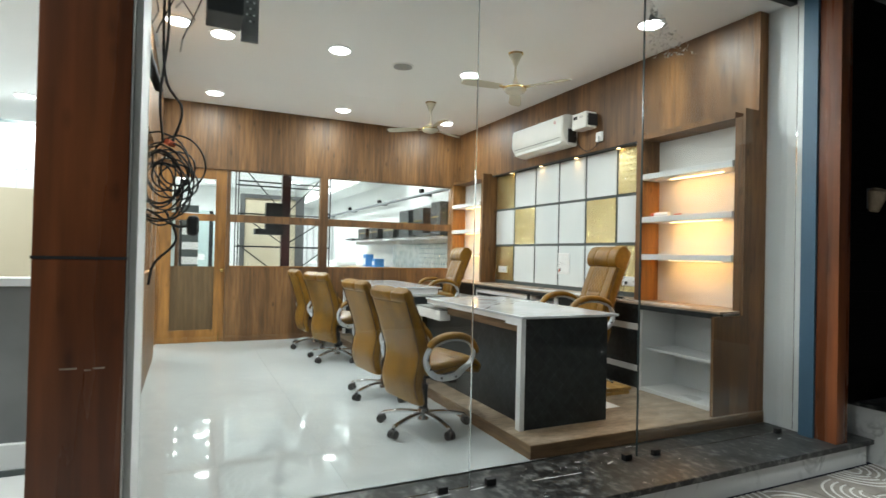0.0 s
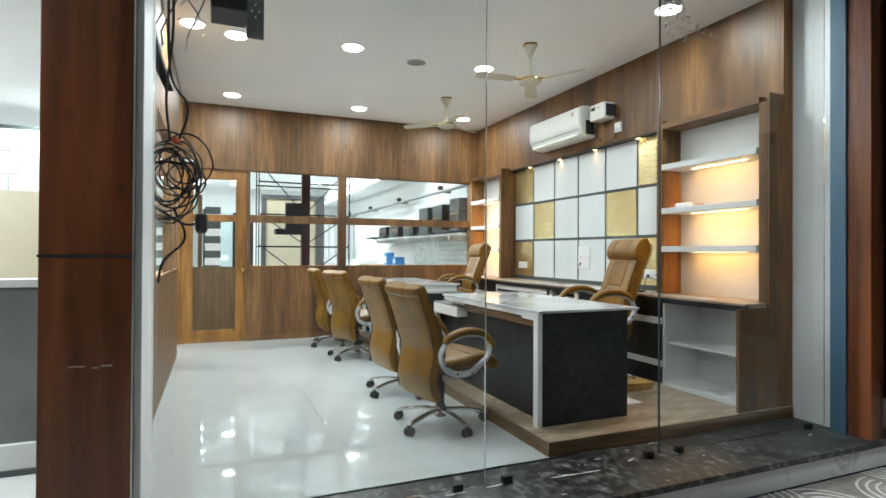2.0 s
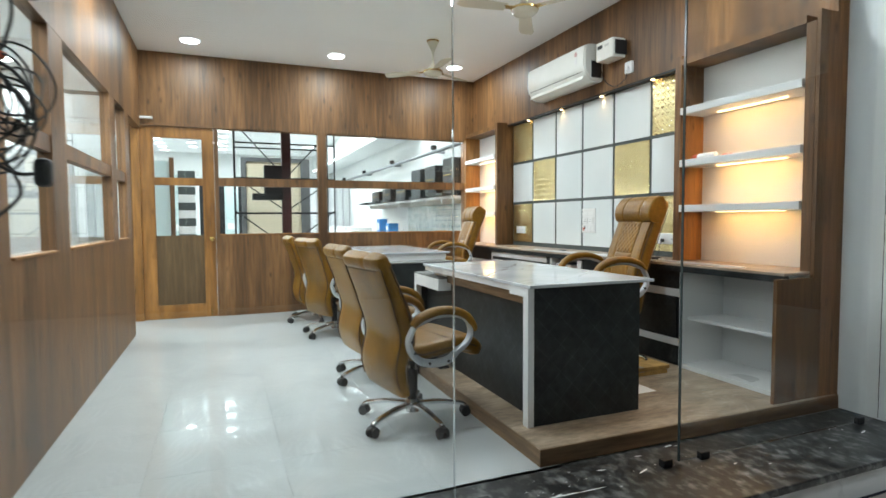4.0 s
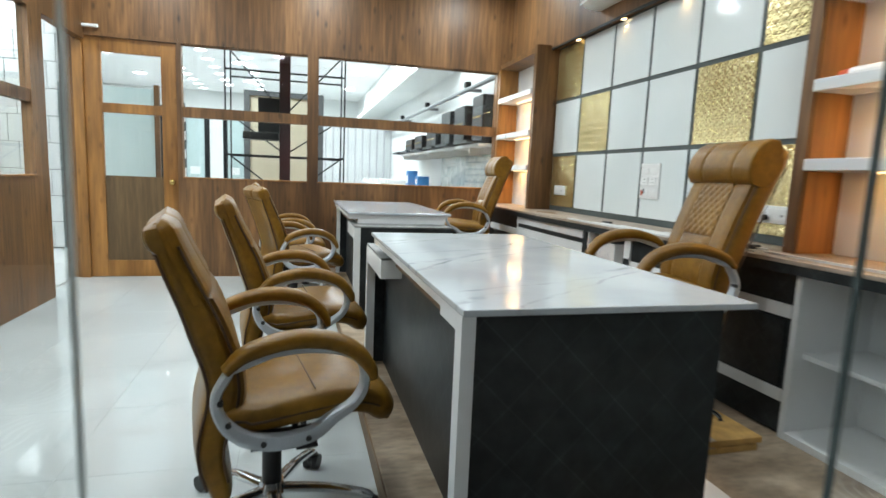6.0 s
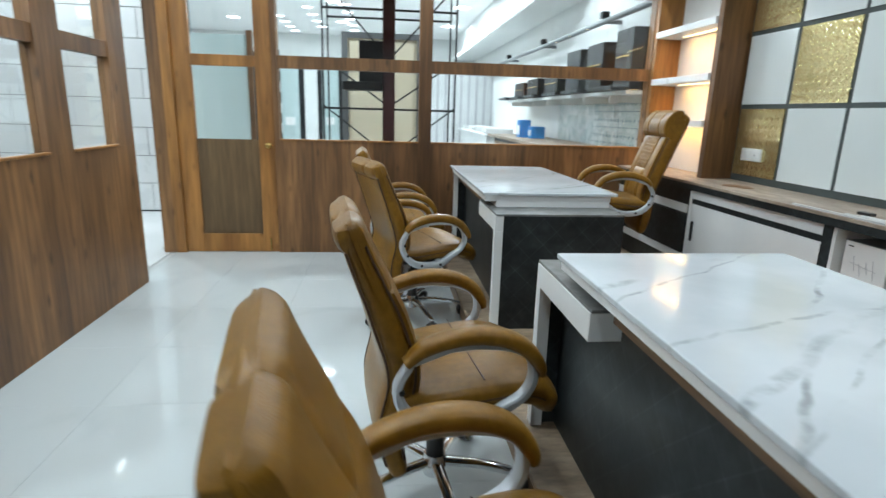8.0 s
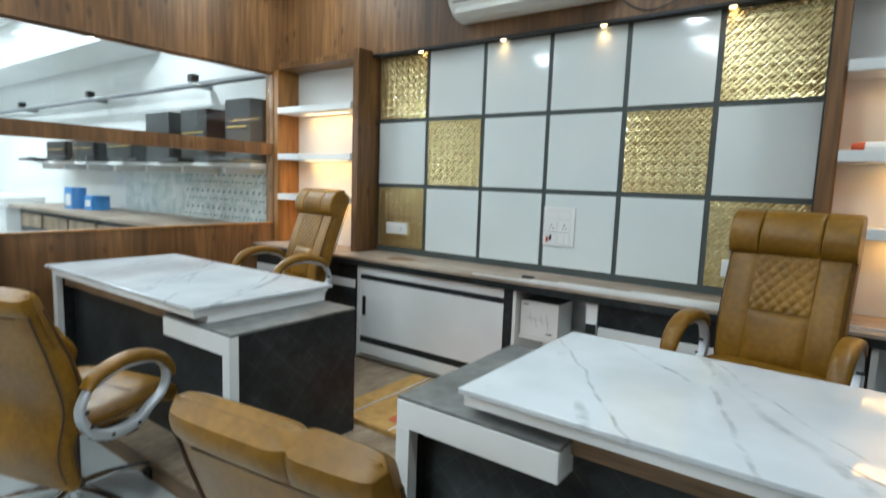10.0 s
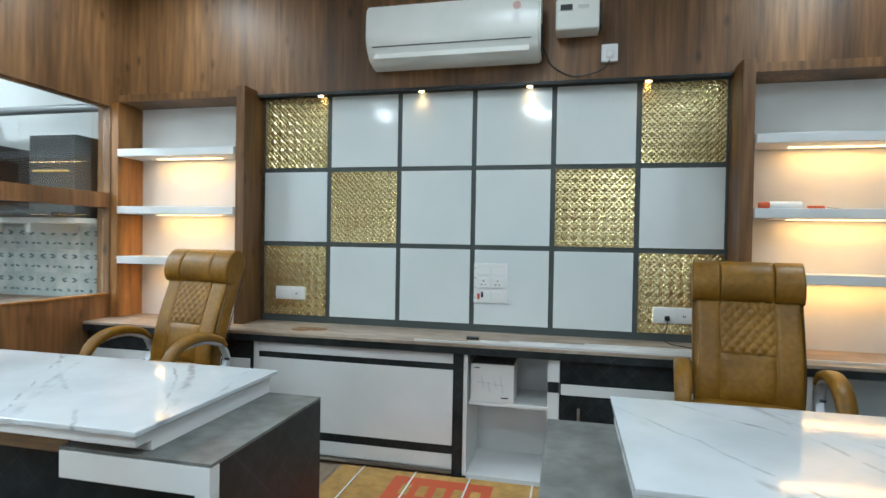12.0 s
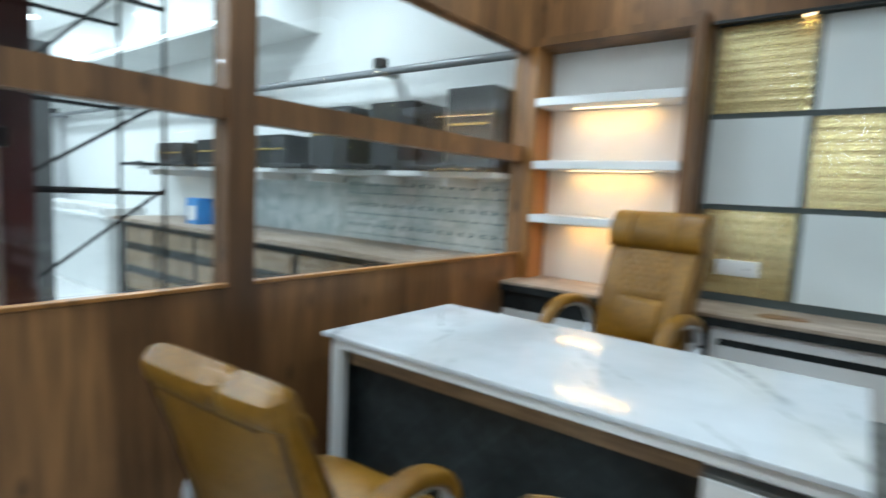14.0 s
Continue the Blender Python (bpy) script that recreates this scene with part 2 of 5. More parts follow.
def marble_veins(m):
    nt = m.node_tree
    n, l = nt.nodes, nt.links
    b = n["Principled BSDF"]
    geo = n.new("ShaderNodeNewGeometry")
    src = geo.outputs["Position"]
    for size, reach in ((1.3, 0.2), (7.0, 0.035)):
        warp = n.new("ShaderNodeTexNoise")
        warp.inputs["Scale"].default_value, warp.inputs["Detail"].default_value = size, 4
        l.new(geo.outputs["Position"], warp.inputs["Vector"])
        add = n.new("ShaderNodeVectorMath")
        add.operation = "MULTIPLY_ADD"
        add.inputs[1].default_value = (reach, reach, reach)
        l.new(warp.outputs["Color"], add.inputs[0])
        l.new(src, add.inputs[2])
        src = add.outputs[0]

    def noise(size, detail, lo, hi, top):
        t = n.new("ShaderNodeTexNoise")
        t.inputs["Scale"].default_value, t.inputs["Detail"].default_value = size, detail
        l.new(geo.outputs["Position"], t.inputs["Vector"])
        r = n.new("ShaderNodeMapRange")
        r.inputs["From Min"].default_value, r.inputs["From Max"].default_value, r.inputs["To Max"].default_value = lo, hi, top
        l.new(t.outputs["Fac"], r.inputs["Value"])
        return r.outputs[0]

    def math_node(kind, a, b_):
        q = n.new("ShaderNodeMath")
        q.operation = kind
        l.new(a, q.inputs[0])
        l.new(b_, q.inputs[1])
        return q.outputs[0]

    total = None
    # slanting soft veins with fine dark threads beside them
    for turn, size, lo, shift, top, patch, reach in ((1.02, 0.66, 0.986, 0.1, 0.75, 2.3, 0.08), (0.94, 0.66, 0.9975, 0.115, 0.7, 6.0, 0.1), (0.72, 0.36, 0.9985, 0.33, 0.8, 3.1, 0.06), (1.25, 0.5, 0.9975, 0.55, 0.5, 3.7, 0.06)):
        mp = n.new("ShaderNodeMapping")
        mp.inputs["Rotation"].default_value = (0, 0, turn)
        mp.inputs["Location"].default_value = (shift, 0, 0)
        l.new(src, mp.inputs["Vector"])
        wv = n.new("ShaderNodeTexWave")
        wv.inputs["Scale"].default_value = size
        l.new(mp.outputs[0], wv.inputs["Vector"])
        rp = n.new("ShaderNodeMapRange")
        rp.inputs["From Min"].default_value, rp.inputs["From Max"].default_value, rp.inputs["To Max"].default_value = lo, 1.0, top
        l.new(wv.outputs["Fac"], rp.inputs["Value"])
        one = math_node("MULTIPLY", rp.outputs[0], noise(patch, 6, 0.5 - reach, 0.5 + reach, 1.0))
        total = math_node("MAXIMUM", total, one) if total else one
    broken = math_node("MULTIPLY", total, noise(16.0, 8, 0.36, 0.58, 1.0))
    cloud = n.new("ShaderNodeValToRGB")
    cloud.color_ramp.elements[0].position, cloud.color_ramp.elements[1].position = 0.0, 1.0
    cloud.color_ramp.elements[0].color, cloud.color_ramp.elements[1].color = (0.52, 0.56, 0.59, 1), (0.61, 0.65, 0.68, 1)
    l.new(noise(3.0, 7, 0.34, 0.6, 1.0), cloud.inputs["Fac"])
    mix = n.new("ShaderNodeMix")
    mix.data_type = "RGBA"
    mix.inputs["B"].default_value = (0.25, 0.265, 0.275, 1)
    l.new(broken, mix.inputs["Factor"])
    l.new(cloud.outputs[0], mix.inputs["A"])
    l.new(mix.outputs["Result"], b.inputs["Base Color"])


marble_veins(marble)
riser_marble = veined(shader("white_riser_marble", rough=0.2), (0.72, 0.73, 0.73), (0.33, 0.34, 0.35), 2.5, 0.03, 0.25, 1.0, 0.7)
pave_m = vary(shader("brown_paving_tile", rough=0.5), (0.19, 0.165, 0.145), (0.34, 0.305, 0.27), (7, 7, 7), 7, 0.3, 0.7, 0.1, 60)
pave_swirl = shader("pale_swirl_inlay", (0.68, 0.67, 0.65), 0.5)
asphalt = vary(shader("dark_ground", rough=0.9), (0.035, 0.035, 0.035), (0.06, 0.06, 0.058), (12, 12, 12), 6, 0.3, 0.7, 0.3, 80)
leather = vary(shader("tan_leather", rough=0.42), (0.150, 0.070, 0.0056), (0.258, 0.125, 0.0122), (5, 5, 5), 5, 0.3, 0.7, 0.16, 260, (0.27, 0.42), (9.0, 0.2), rnd=7)
leather.node_tree.nodes["Principled BSDF"].inputs["Specular IOR Level"].default_value = 0.32
seam_m = shader("dark_seam", (0.06, 0.026, 0.008), 0.6)
chrome = shader("chrome", (0.75, 0.76, 0.77), 0.12, 1.0)
silver = vary(shader("silver_arm_paint", rough=0.35, metal=0.35), (0.42, 0.45, 0.48), (0.52, 0.55, 0.58), (6, 6, 6), 4)
alu = shader("brushed_aluminium", (0.62, 0.62, 0.6), 0.35, 1.0)
channel_m = vary(shader("mill_aluminium", rough=0.45, metal=0.5), (0.62, 0.63, 0.63), (0.76, 0.77, 0.77), (9, 3, 9), 5)
steel_grey = shader("grey_steel_paint", (0.22, 0.23, 0.24), 0.4, 0.3)
black_plastic = shader("black_plastic", (0.016, 0.016, 0.017), 0.45)
black_paint = vary(shader("black_metal_paint", rough=0.4), (0.008, 0.009, 0.010), (0.02, 0.022, 0.024), (5, 5, 5), 4)
black_paint.node_tree.nodes["Principled BSDF"].inputs["Specular IOR Level"].default_value = 0.3
grid_m = shader("grey_joint_strip", (0.066, 0.082, 0.081), 0.45)
gold_m = vary(shader("embossed_gold", rough=0.25, metal=0.9), (0.70, 0.585, 0.29), (0.80, 0.69, 0.38), (5, 5, 5), 4, 0.3, 0.7, 0, None, (0.2, 0.3))
fan_white = shader("ivory_fan_enamel", (0.66, 0.63, 0.52), 0.25)
brass = shader("polished_brass", (0.62, 0.43, 0.15), 0.25, 1.0)
plastic_w = vary(shader("ivory_appliance_plastic", rough=0.3), (0.74, 0.75, 0.71), (0.82, 0.82, 0.78), (3, 3, 3), 4)
plate_w = shader("white_switch_plastic", (0.78, 0.79, 0.78), 0.3)
sticker_m = shader("faded_pink_print", (0.6, 0.4, 0.37), 0.6)
blue_m = shader("blue_film", (0.05, 0.11, 0.17), 0.35)
blue_box = shader("blue_card", (0.05, 0.25, 0.6), 0.6)
card_m = vary(shader("kraft_cardboard", rough=0.75), (0.42, 0.23, 0.06), (0.56, 0.33, 0.1), (4, 4, 4), 6, 0.3, 0.7, 0.1, 90, None, (5.0, 0.25))
red_m = shader("red_print", (0.55, 0.09, 0.03), 0.65)
paper_m = shader("white_paper", (0.75, 0.75, 0.74), 0.7)
print_grey = shader("faint_grey_print", (0.5, 0.5, 0.52), 0.7)
cream_m = vary(shader("cream_panel", rough=0.5), (0.62, 0.55, 0.40), (0.7, 0.63, 0.48), (1, 1, 1), 4)
mint_m = vary(shader("frosted_pane", rough=0.25), (0.42, 0.53, 0.53), (0.52, 0.62, 0.62), (1, 1, 0.5), 4)
teal_m = shader("teal_print", (0.06, 0.13, 0.16), 0.5)
hall_floor_m = vary(shader("hall_floor_tile", rough=0.12), (0.62, 0.63, 0.62), (0.72, 0.73, 0.72), (1, 1, 1), 4)
grey_wall = vary(shader("grey_half_wall_paint", rough=0.6), (0.085, 0.088, 0.09), (0.13, 0.135, 0.138), (2, 2, 2), 6)
bay_grey = vary(shader("grey_half_wall_paint_light", rough=0.6), (0.17, 0.18, 0.182), (0.235, 0.245, 0.248), (2, 2, 2), 6)
# Near-zero colour and sheen: the next bay's darkness is put into the shutter.
black_void = shader("unlit_black_shutter", (0.003, 0.003, 0.003), 0.9, Specular_IOR_Level=0.05)
lamp_glow = glow("lamp_diffuser", COOL, 9)
hall_glow = glow("hall_lamp_diffuser", COOL, 14)
cove_glow = glow("cove_diffuser", COOL, 5)
strip_glow = glow("warm_strip_diffuser", (1, 0.66, 0.3), 5)
spot_glow = glow("warm_spot_lens", (1, 0.74, 0.42), 7)
dark_edge = shader("dark_glass_edge", (0.06, 0.08, 0.08), 0.2)
clear = bpy.data.materials.new("clear_glass")
clear.use_nodes = True
cb = clear.node_tree.nodes["Principled BSDF"]
cb.inputs["Base Color"].default_value = (0.97, 0.99, 0.985, 1)
cb.inputs["Roughness"].default_value = 0.0
cb.inputs["Transmission Weight"].default_value = 1.0
cb.inputs["IOR"].default_value = 1.45
edge_m = shader("pale_glass_edge", (0.5, 0.58, 0.58), 0.2)


# ---- mesh helpers ----
def bx(bm, x0, x1, y0, y1, z0, z1, bevel=0.0):
    m = Matrix.LocRotScale(((x0 + x1) / 2, (y0 + y1) / 2, (z0 + z1) / 2), None, (x1 - x0, y1 - y0, z1 - z0))
    vs = bmesh.ops.create_cube(bm, size=1, matrix=m)["verts"]
    if bevel:
        es = list({e for v in vs for e in v.link_edges})
        bmesh.ops.bevel(bm, geom=es, offset=bevel, segments=2, profile=0.5, affect="EDGES")
    return bm


def box(x0, x1, y0, y1, z0, z1, bevel=0.0):
    return bx(bmesh.new(), x0, x1, y0, y1, z0, z1, bevel)


def cyl(bm, p0, p1, r0, r1=None, seg=16):
    p0, p1 = Vector(p0), Vector(p1)
    d = p1 - p0
    m = Matrix.Translation((p0 + p1) / 2) @ d.to_track_quat("Z", "Y").to_matrix().to_4x4()
    bmesh.ops.create_cone(bm, cap_ends=True, segments=seg, radius1=r0, radius2=r0 if r1 is None else r1, depth=d.length, matrix=m)
    return bm


def curve(points, n):
    """Points on a smooth line through the given ones."""
    p = [Vector(q) for q in points]
    p = [2 * p[0] - p[1]] + p + [2 * p[-1] - p[-2]]
    out = []
    for i in range(1, len(p) - 2):
        for k in range(n):
            t = k / n
            a, b, c, d = p[i - 1], p[i], p[i + 1], p[i + 2]
            out.append(0.5 * ((2 * b) + (c - a) * t + (2 * a - 5 * b + 4 * c - d) * t * t + (3 * b - a - 3 * c + d) * t ** 3))
    return out + [p[-2]]


def sweep(bm, pts, wide, thick, lateral=(0, 1, 0), seg=14, power=4.0, closed=False):
    """A padded bar along pts; its section is a soft rectangle, wide along lateral; wide and thick may be functions of 0..1."""
    lat = Vector(lateral)
    rings = []
    n = len(pts)
    for i, p in enumerate(pts):
        if closed:
            tan = (pts[(i + 1) % n] - pts[i - 1]).normalized()
        else:
            tan = (pts[min(i + 1, n - 1)] - pts[max(i - 1, 0)]).normalized()
        nor = tan.cross(lat).normalized()
        s = i / (n - 1)
        w = wide(s) if callable(wide) else wide
        h = thick(s) if callable(thick) else thick
        ring = []
        for k in range(seg):
            a = 2 * math.pi * (k + 0.5) / seg
            c, d = math.cos(a), math.sin(a)
            ring.append(bm.verts.new(p + lat * w / 2 * math.copysign(abs(c) ** (2 / power), c) + nor * h / 2 * math.copysign(abs(d) ** (2 / power), d)))
        rings.append(ring)
    for i in range(n if closed else n - 1):
        a, b = rings[i], rings[(i + 1) % n]
        for k in range(seg):
            bm.faces.new((a[k], a[(k + 1) % seg], b[(k + 1) % seg], b[k]))
    if not closed:
        bm.faces.new(rings[0][::-1])
        bm.faces.new(rings[-1])
    return bm


def link(name, bm, material, smooth=False):
    bmesh.ops.recalc_face_normals(bm, faces=bm.faces)
    me = bpy.data.meshes.new(name)
    bm.to_mesh(me)
    bm.free()
    me.materials.append(material)
    if smooth:
        me.shade_smooth()
        me.set_sharp_from_angle(angle=radians(38))
    return new(name, me)


def part(name, bm, material, parent, label="", smooth=False):
    """One mesh under a thing or under a part, built in world space or in the thing's own space."""
    ob = link(name, bm, material, smooth)
    ob.parent = parent
    if label:
        ob["label"] = label
    return ob


def piece(name, mesh, parent, m):
    ob = new(name, mesh)
    ob.parent = parent
    ob.matrix_basis = m
    return ob


def thing(name, label, category, group="", kind="", at=None):
    ob = new(name)
    ob.empty_display_size = 0.1
    if at is not None:
        ob.matrix_basis = at
    return tagged(ob, label, category, group, kind)


def solid(name, bm, material, label, category, group="", kind="", smooth=False):
    return tagged(link(name, bm, material, smooth), label, category, group, kind)


def struct(name, bm, material, label="", category=""):
    return tagged(link(name, bm, material), label or name.replace("_", " "), category or name.split("_")[0], kind="structure")


def pane(name, bm, parent, label=""):
    ob = part(name, bm, clear, parent, label)
    ob.visible_shadow = False
    return ob


# ---- large structure: the office ----
def office_shell():
    """Walls, ceiling, platform and glass front of the office."""
    floor_ob = struct("floor", box(XL - 0.3, XU + 0.3, YF, YB + 0.1, -0.16, -0.006), grout_m, "glossy white vitrified tile floor of the office", "floor")
    struct("platform", box(2.381, XP, YF + 0.018, YB - 0.002, 0.0, ZP, 0.004), plat_wood, "dusty brown wooden platform under the desks", "platform")
    struct("trim", box(2.374, XP, YF + 0.011, YF + 0.0178, 0.0, ZP - 0.003), fascia_wood, "brown wooden fascia along the platform front", "fascia")
    struct("trim", box(2.374, 2.3808, YF + 0.0182, YB - 0.002, 0.0, ZP - 0.003), fascia_wood, "brown wooden fascia along the platform side", "fascia")
    ceil = struct("ceiling", box(-0.1, XU + 0.3, YG, YB + 0.1, ZC, ZC + 0.12), ceiling_m, "plain white painted ceiling", "ceiling")
    # back wall, with openings for the door and the windows
    b = bmesh.new()
    y0, y1 = YB, YB + 0.1
    zs, zr0, zr1, zt = 0.985, 1.575, 1.675, 2.262
    bx(b, -0.02, XP + 0.1, y0, y1, zt, ZC - 0.001)
    bx(b, 1.005, XU + 0.1, y0, y1, 0.0, zs)
    bx(b, 4.228, XP + 0.1, y0, y1, zs, zt)
    bx(b, 2.185, 2.295, y0, y1, zs, zt)
    for a, c in ((1.005, 2.185), (2.295, 4.228)):
        bx(b, a, c, y0 + 0.012, y1 - 0.012, zr0, zr1)
    bx(b, 0.96, 1.005, y0, y1, 0.0, zt)
    bx(b, -0.02, 0.088, y0, y1, 0.0, zt)
    wall_n = struct("wall_north", b, wood, "walnut laminate wall with wide windows and a door", "wall")
    for i, (a, c) in enumerate(((1.005, 2.185), (2.295, 4.228))):
        w = thing("window_%d" % (i + 1), "fixed clear glass window in walnut frame", "window", kind="structure")
        part("window_sill", box(a, c, y0 - 0.008, y0 + 0.03, zs, zs + 0.014, 0.003), wood_lit, w)
        part("window_frame", box(a, c, y0 + 0.02, y0 + 0.05, zt - 0.014, zt - 0.001), wood, w)
        pane("pane", box(a + 0.002, c - 0.002, y0 + 0.05, y0 + 0.056, zs + 0.015, zr0 - 0.001), w)
        pane("pane", box(a + 0.002, c - 0.002, y0 + 0.05, y0 + 0.056, zr1 + 0.001, zt - 0.015), w)
    # door in the back wall
    d = thing("door_1", "closed half-glazed teak-look door with brass knob", "door", kind="structure")
    yy0, yy1 = y0 + 0.015, y0 + 0.055
    fr = bmesh.new()
    bx(fr, 0.172, 0.315, yy0, yy1, 0.004, 2.255, 0.003)
    bx(fr, 0.825, 0.957, yy0, yy1, 0.004, 2.255, 0.003)
    for za, zb in ((0.004, 0.165), (zr0, 1.665), (2.125, 2.255)):
        bx(fr, 0.315, 0.825, yy0, yy1, za, zb, 0.003)
    part("door_frame", fr, wood_lit, d)
    part("door_panel", box(0.315, 0.825, yy0 + 0.012, yy1 - 0.01, 0.165, 0.985), plywood, d, "brown plywood lower panel")
    pane("pane", box(0.316, 0.824, yy0 + 0.016, yy0 + 0.022, 0.985, zr0), d)
    pane("pane", box(0.316, 0.824, yy0 + 0.016, yy0 + 0.022, 1.665, 2.125), d)
    k = bmesh.new()
    cyl(k, (0.915, yy0, 0.94), (0.915, yy0 - 0.045, 0.94), 0.012)
    bmesh.ops.create_uvsphere(k, u_segments=16, v_segments=10, radius=0.03, matrix=Matrix.Translation((0.915, yy0 - 0.055, 0.94)))
    part("door_knob", k, brass, d, "brass door knob", True)
    part("door_closer", box(0.1, 0.32, y0 - 0.05, y0 - 0.02, 2.325, 2.352, 0.006), plate_w, d, "white bar of the door closer")
    part("closer_foot", box(0.13, 0.17, y0 - 0.021, y0 - 0.001, 2.328, 2.349), plate_w, d)
    part("door_stop", cyl(bmesh.new(), (0.89, yy0 - 0.012, 0.01), (0.89, yy0 - 0.012, 0.13), 0.007), brass, d, "brass tower bolt")
    struct("trim", box(0.0885, 0.17, y0 - 0.012, y1, 0.0, 2.261), wood_lit, "teak door jamb")
    struct("trim", box(0.172, 0.98, y0 - 0.01, y0 + 0.05, 2.258, 2.295), wood, "walnut door head")

    # upper wood wall over the shelves and the panels, with its pelmet
    struct("wall_east", box(XU, XP + 0.12, 3.27, YB, 2.335, ZC - 0.001), wood, "walnut laminate upper wall above the shelves", "wall")
    struct("wall_east_back", box(XP + 0.012, XP + 0.12, 3.27, YB, 0.0, 2.334), white_paint, "white painted wall behind the panels", "wall")
    e = bmesh.new()
    bx(e, 3.93, XP + 0.12, 3.25, 3.272, 0.0, 0.80)
    bx(e, 4.235, XP + 0.12, 3.25, 3.272, 0.80, 2.345)
    bx(e, XU, XP + 0.12, 3.25, 3.268, 2.345, ZC - 0.001)
    struct("wall_end", e, wood, "dark walnut end panel of the shelf wall", "wall")

    # left partition with its windows and doorway
    x0, x1 = XL - 0.08, XL
    b = bmesh.new()
    bx(b, x0, x1, 3.12, 7.37, 0.0, 0.985)
    bx(b, x0, x1, 3.12, YB, 2.22, ZC - 0.001)
    for a, c in ((3.12, 3.97), (4.67, 4.96), (6.39, 6.62), (7.14, 7.37)):
        bx(b, x0 + 0.002, x1 - 0.002, a, c, 0.985, 2.22)
    bx(b, x0 + 0.01, x1 - 0.01, 3.97, 7.14, 1.53, 1.62)
    struct("wall_west", b, wood, "walnut partition with glazed upper half and open doorway", "wall")
    for i, (a, c) in enumerate(((3.97, 4.67), (4.96, 6.39), (6.62, 7.14))):
        w = thing("window_%d" % (i + 3), "clear glass partition window over wooden panel", "window", kind="structure")
        part("window_sill", box(x1 - 0.02, x1 + 0.012, a, c, 0.986, 1.0, 0.003), wood_lit, w)
        pane("pane", box(x0 + 0.035, x0 + 0.041, a, c, 0.985, 1.53), w)
        pane("pane", box(x0 + 0.035, x0 + 0.041, a, c, 1.62, 2.22), w)

    # front: column, glass, granite threshold
    col = struct("column_west", box(0.045, 0.315, 2.70, 3.115, ZG, 3.3, 0.004), mahogany, "reddish mahogany laminate column with a dark joint", "column")
    part("joint", box(0.042, 0.318, 2.697, 2.9, 1.16, 1.17), black_plastic, col)
    for sx, sw, sz in ((0.13, 0.05, 0.79), (0.2, 0.02, 0.783), (0.225, 0.035, 0.788)):
        part("scuff", box(sx, sx + sw, 2.6985, 2.6999, sz, sz + 0.006), counter_top_m, col, "pale scuff mark")
    part("edge_strip", box(0.3155, 0.321, 2.702, 2.725, ZG, 3.2), alu, col, "bright metal edge strip")
    struct("wall_return", box(0.3215, 0.345, 2.726, 3.118, 0.0, ZC - 0.002, 0.002), white_paint, "white plastered return beside the column", "wall")
    slab = struct("threshold", box(-6, 4.82, 2.67, YF + 0.01, -0.035, 0.0, 0.006), granite, "dusty black granite threshold slab", "threshold")
    fleck = bmesh.new()
    rnd = random.Random(7)
    for i in range(90):
        near = i % 3
        fx = rnd.uniform(1.2, 4.2)
        fy = YG + rnd.uniform(-0.03, 0.05) if near else rnd.uniform(2.72, 3.18)
        long = rnd.uniform(0.0012, 0.0038) * (2.8 if i % 9 == 0 else 1)
        bmesh.ops.create_circle(fleck, cap_ends=True, segments=6, radius=1, matrix=pose(fx, fy, 0.0012, 0, 0, rnd.uniform(-15, 25)) @ Matrix.Diagonal((long * 2.2, long * 0.5, 1, 1)))
    for fx, fy, half, thin, turn in ((2.31, 2.972, 0.1, 0.0045, -2), (2.47, 2.966, 0.07, 0.0035, -1), (3.1, 3.19, 0.03, 0.006, 8), (2.79, 3.02, 0.035, 0.005, 20), (1.9, 3.0, 0.05, 0.006, 4), (1.68, 2.99, 0.06, 0.004, 2), (2.62, 3.1, 0.022, 0.005, -12), (4.2, 2.93, 0.03, 0.006, 15)):
        bmesh.ops.create_circle(fleck, cap_ends=True, segments=9, radius=1, matrix=pose(fx, fy, 0.0016, 0, 0, turn) @ Matrix.Diagonal((half, thin, 1, 1)))
    part("plaster_flecks", fleck, white_paint, slab, "small white plaster flecks trodden on the granite")
    struct("threshold_riser", box(-6, 4.78, 2.70, YF, ZG, -0.036), riser_marble, "white marble riser under the granite", "step")
    struct("wall_front_east", box(4.475, 4.72, 2.945, 3.248, 0.0, ZC), white_paint, "white plastered pillar behind the glass", "wall")
    struct("trim", box(4.42, 4.6, 2.845, 2.944, 0.0, ZC), blue_m, "blue film on the pillar corner", "trim")
    struct("column_east", box(4.435, 4.56, 2.70, 2.843, 0.0, 3.3, 0.004), mahogany, "mahogany laminate column beside the glass front", "column")
    g = thing("glass_front", "frameless clear glass shop front with small clips", "glass front", kind="structure")
    pane("pane", box(0.348, 1.85, YG - 0.006, YG + 0.006, 0.012, ZC - 0.04), g)
    pane("pane", box(3.0, 4.474, YG - 0.006, YG + 0.006, 0.012, ZC - 0.04), g)
    for gx in (1.852, 2.997):
        part("pane_edge", box(gx - 0.0018, gx + 0.0018, YG - 0.0062, YG + 0.0062, 0.012, ZC - 0.04), edge_m if gx < 2 else dark_edge, g, "polished green glass edge")
    for cx in (1.70, 1.98, 2.92, 3.15, 4.31):
        part("clip", box(cx - 0.028, cx + 0.028, YG - 0.017, YG + 0.017, 0.0, 0.036, 0.004), black_plastic, g, "small dark metal glass clip")
    rnd = random.Random(23)
    smear = bmesh.new()
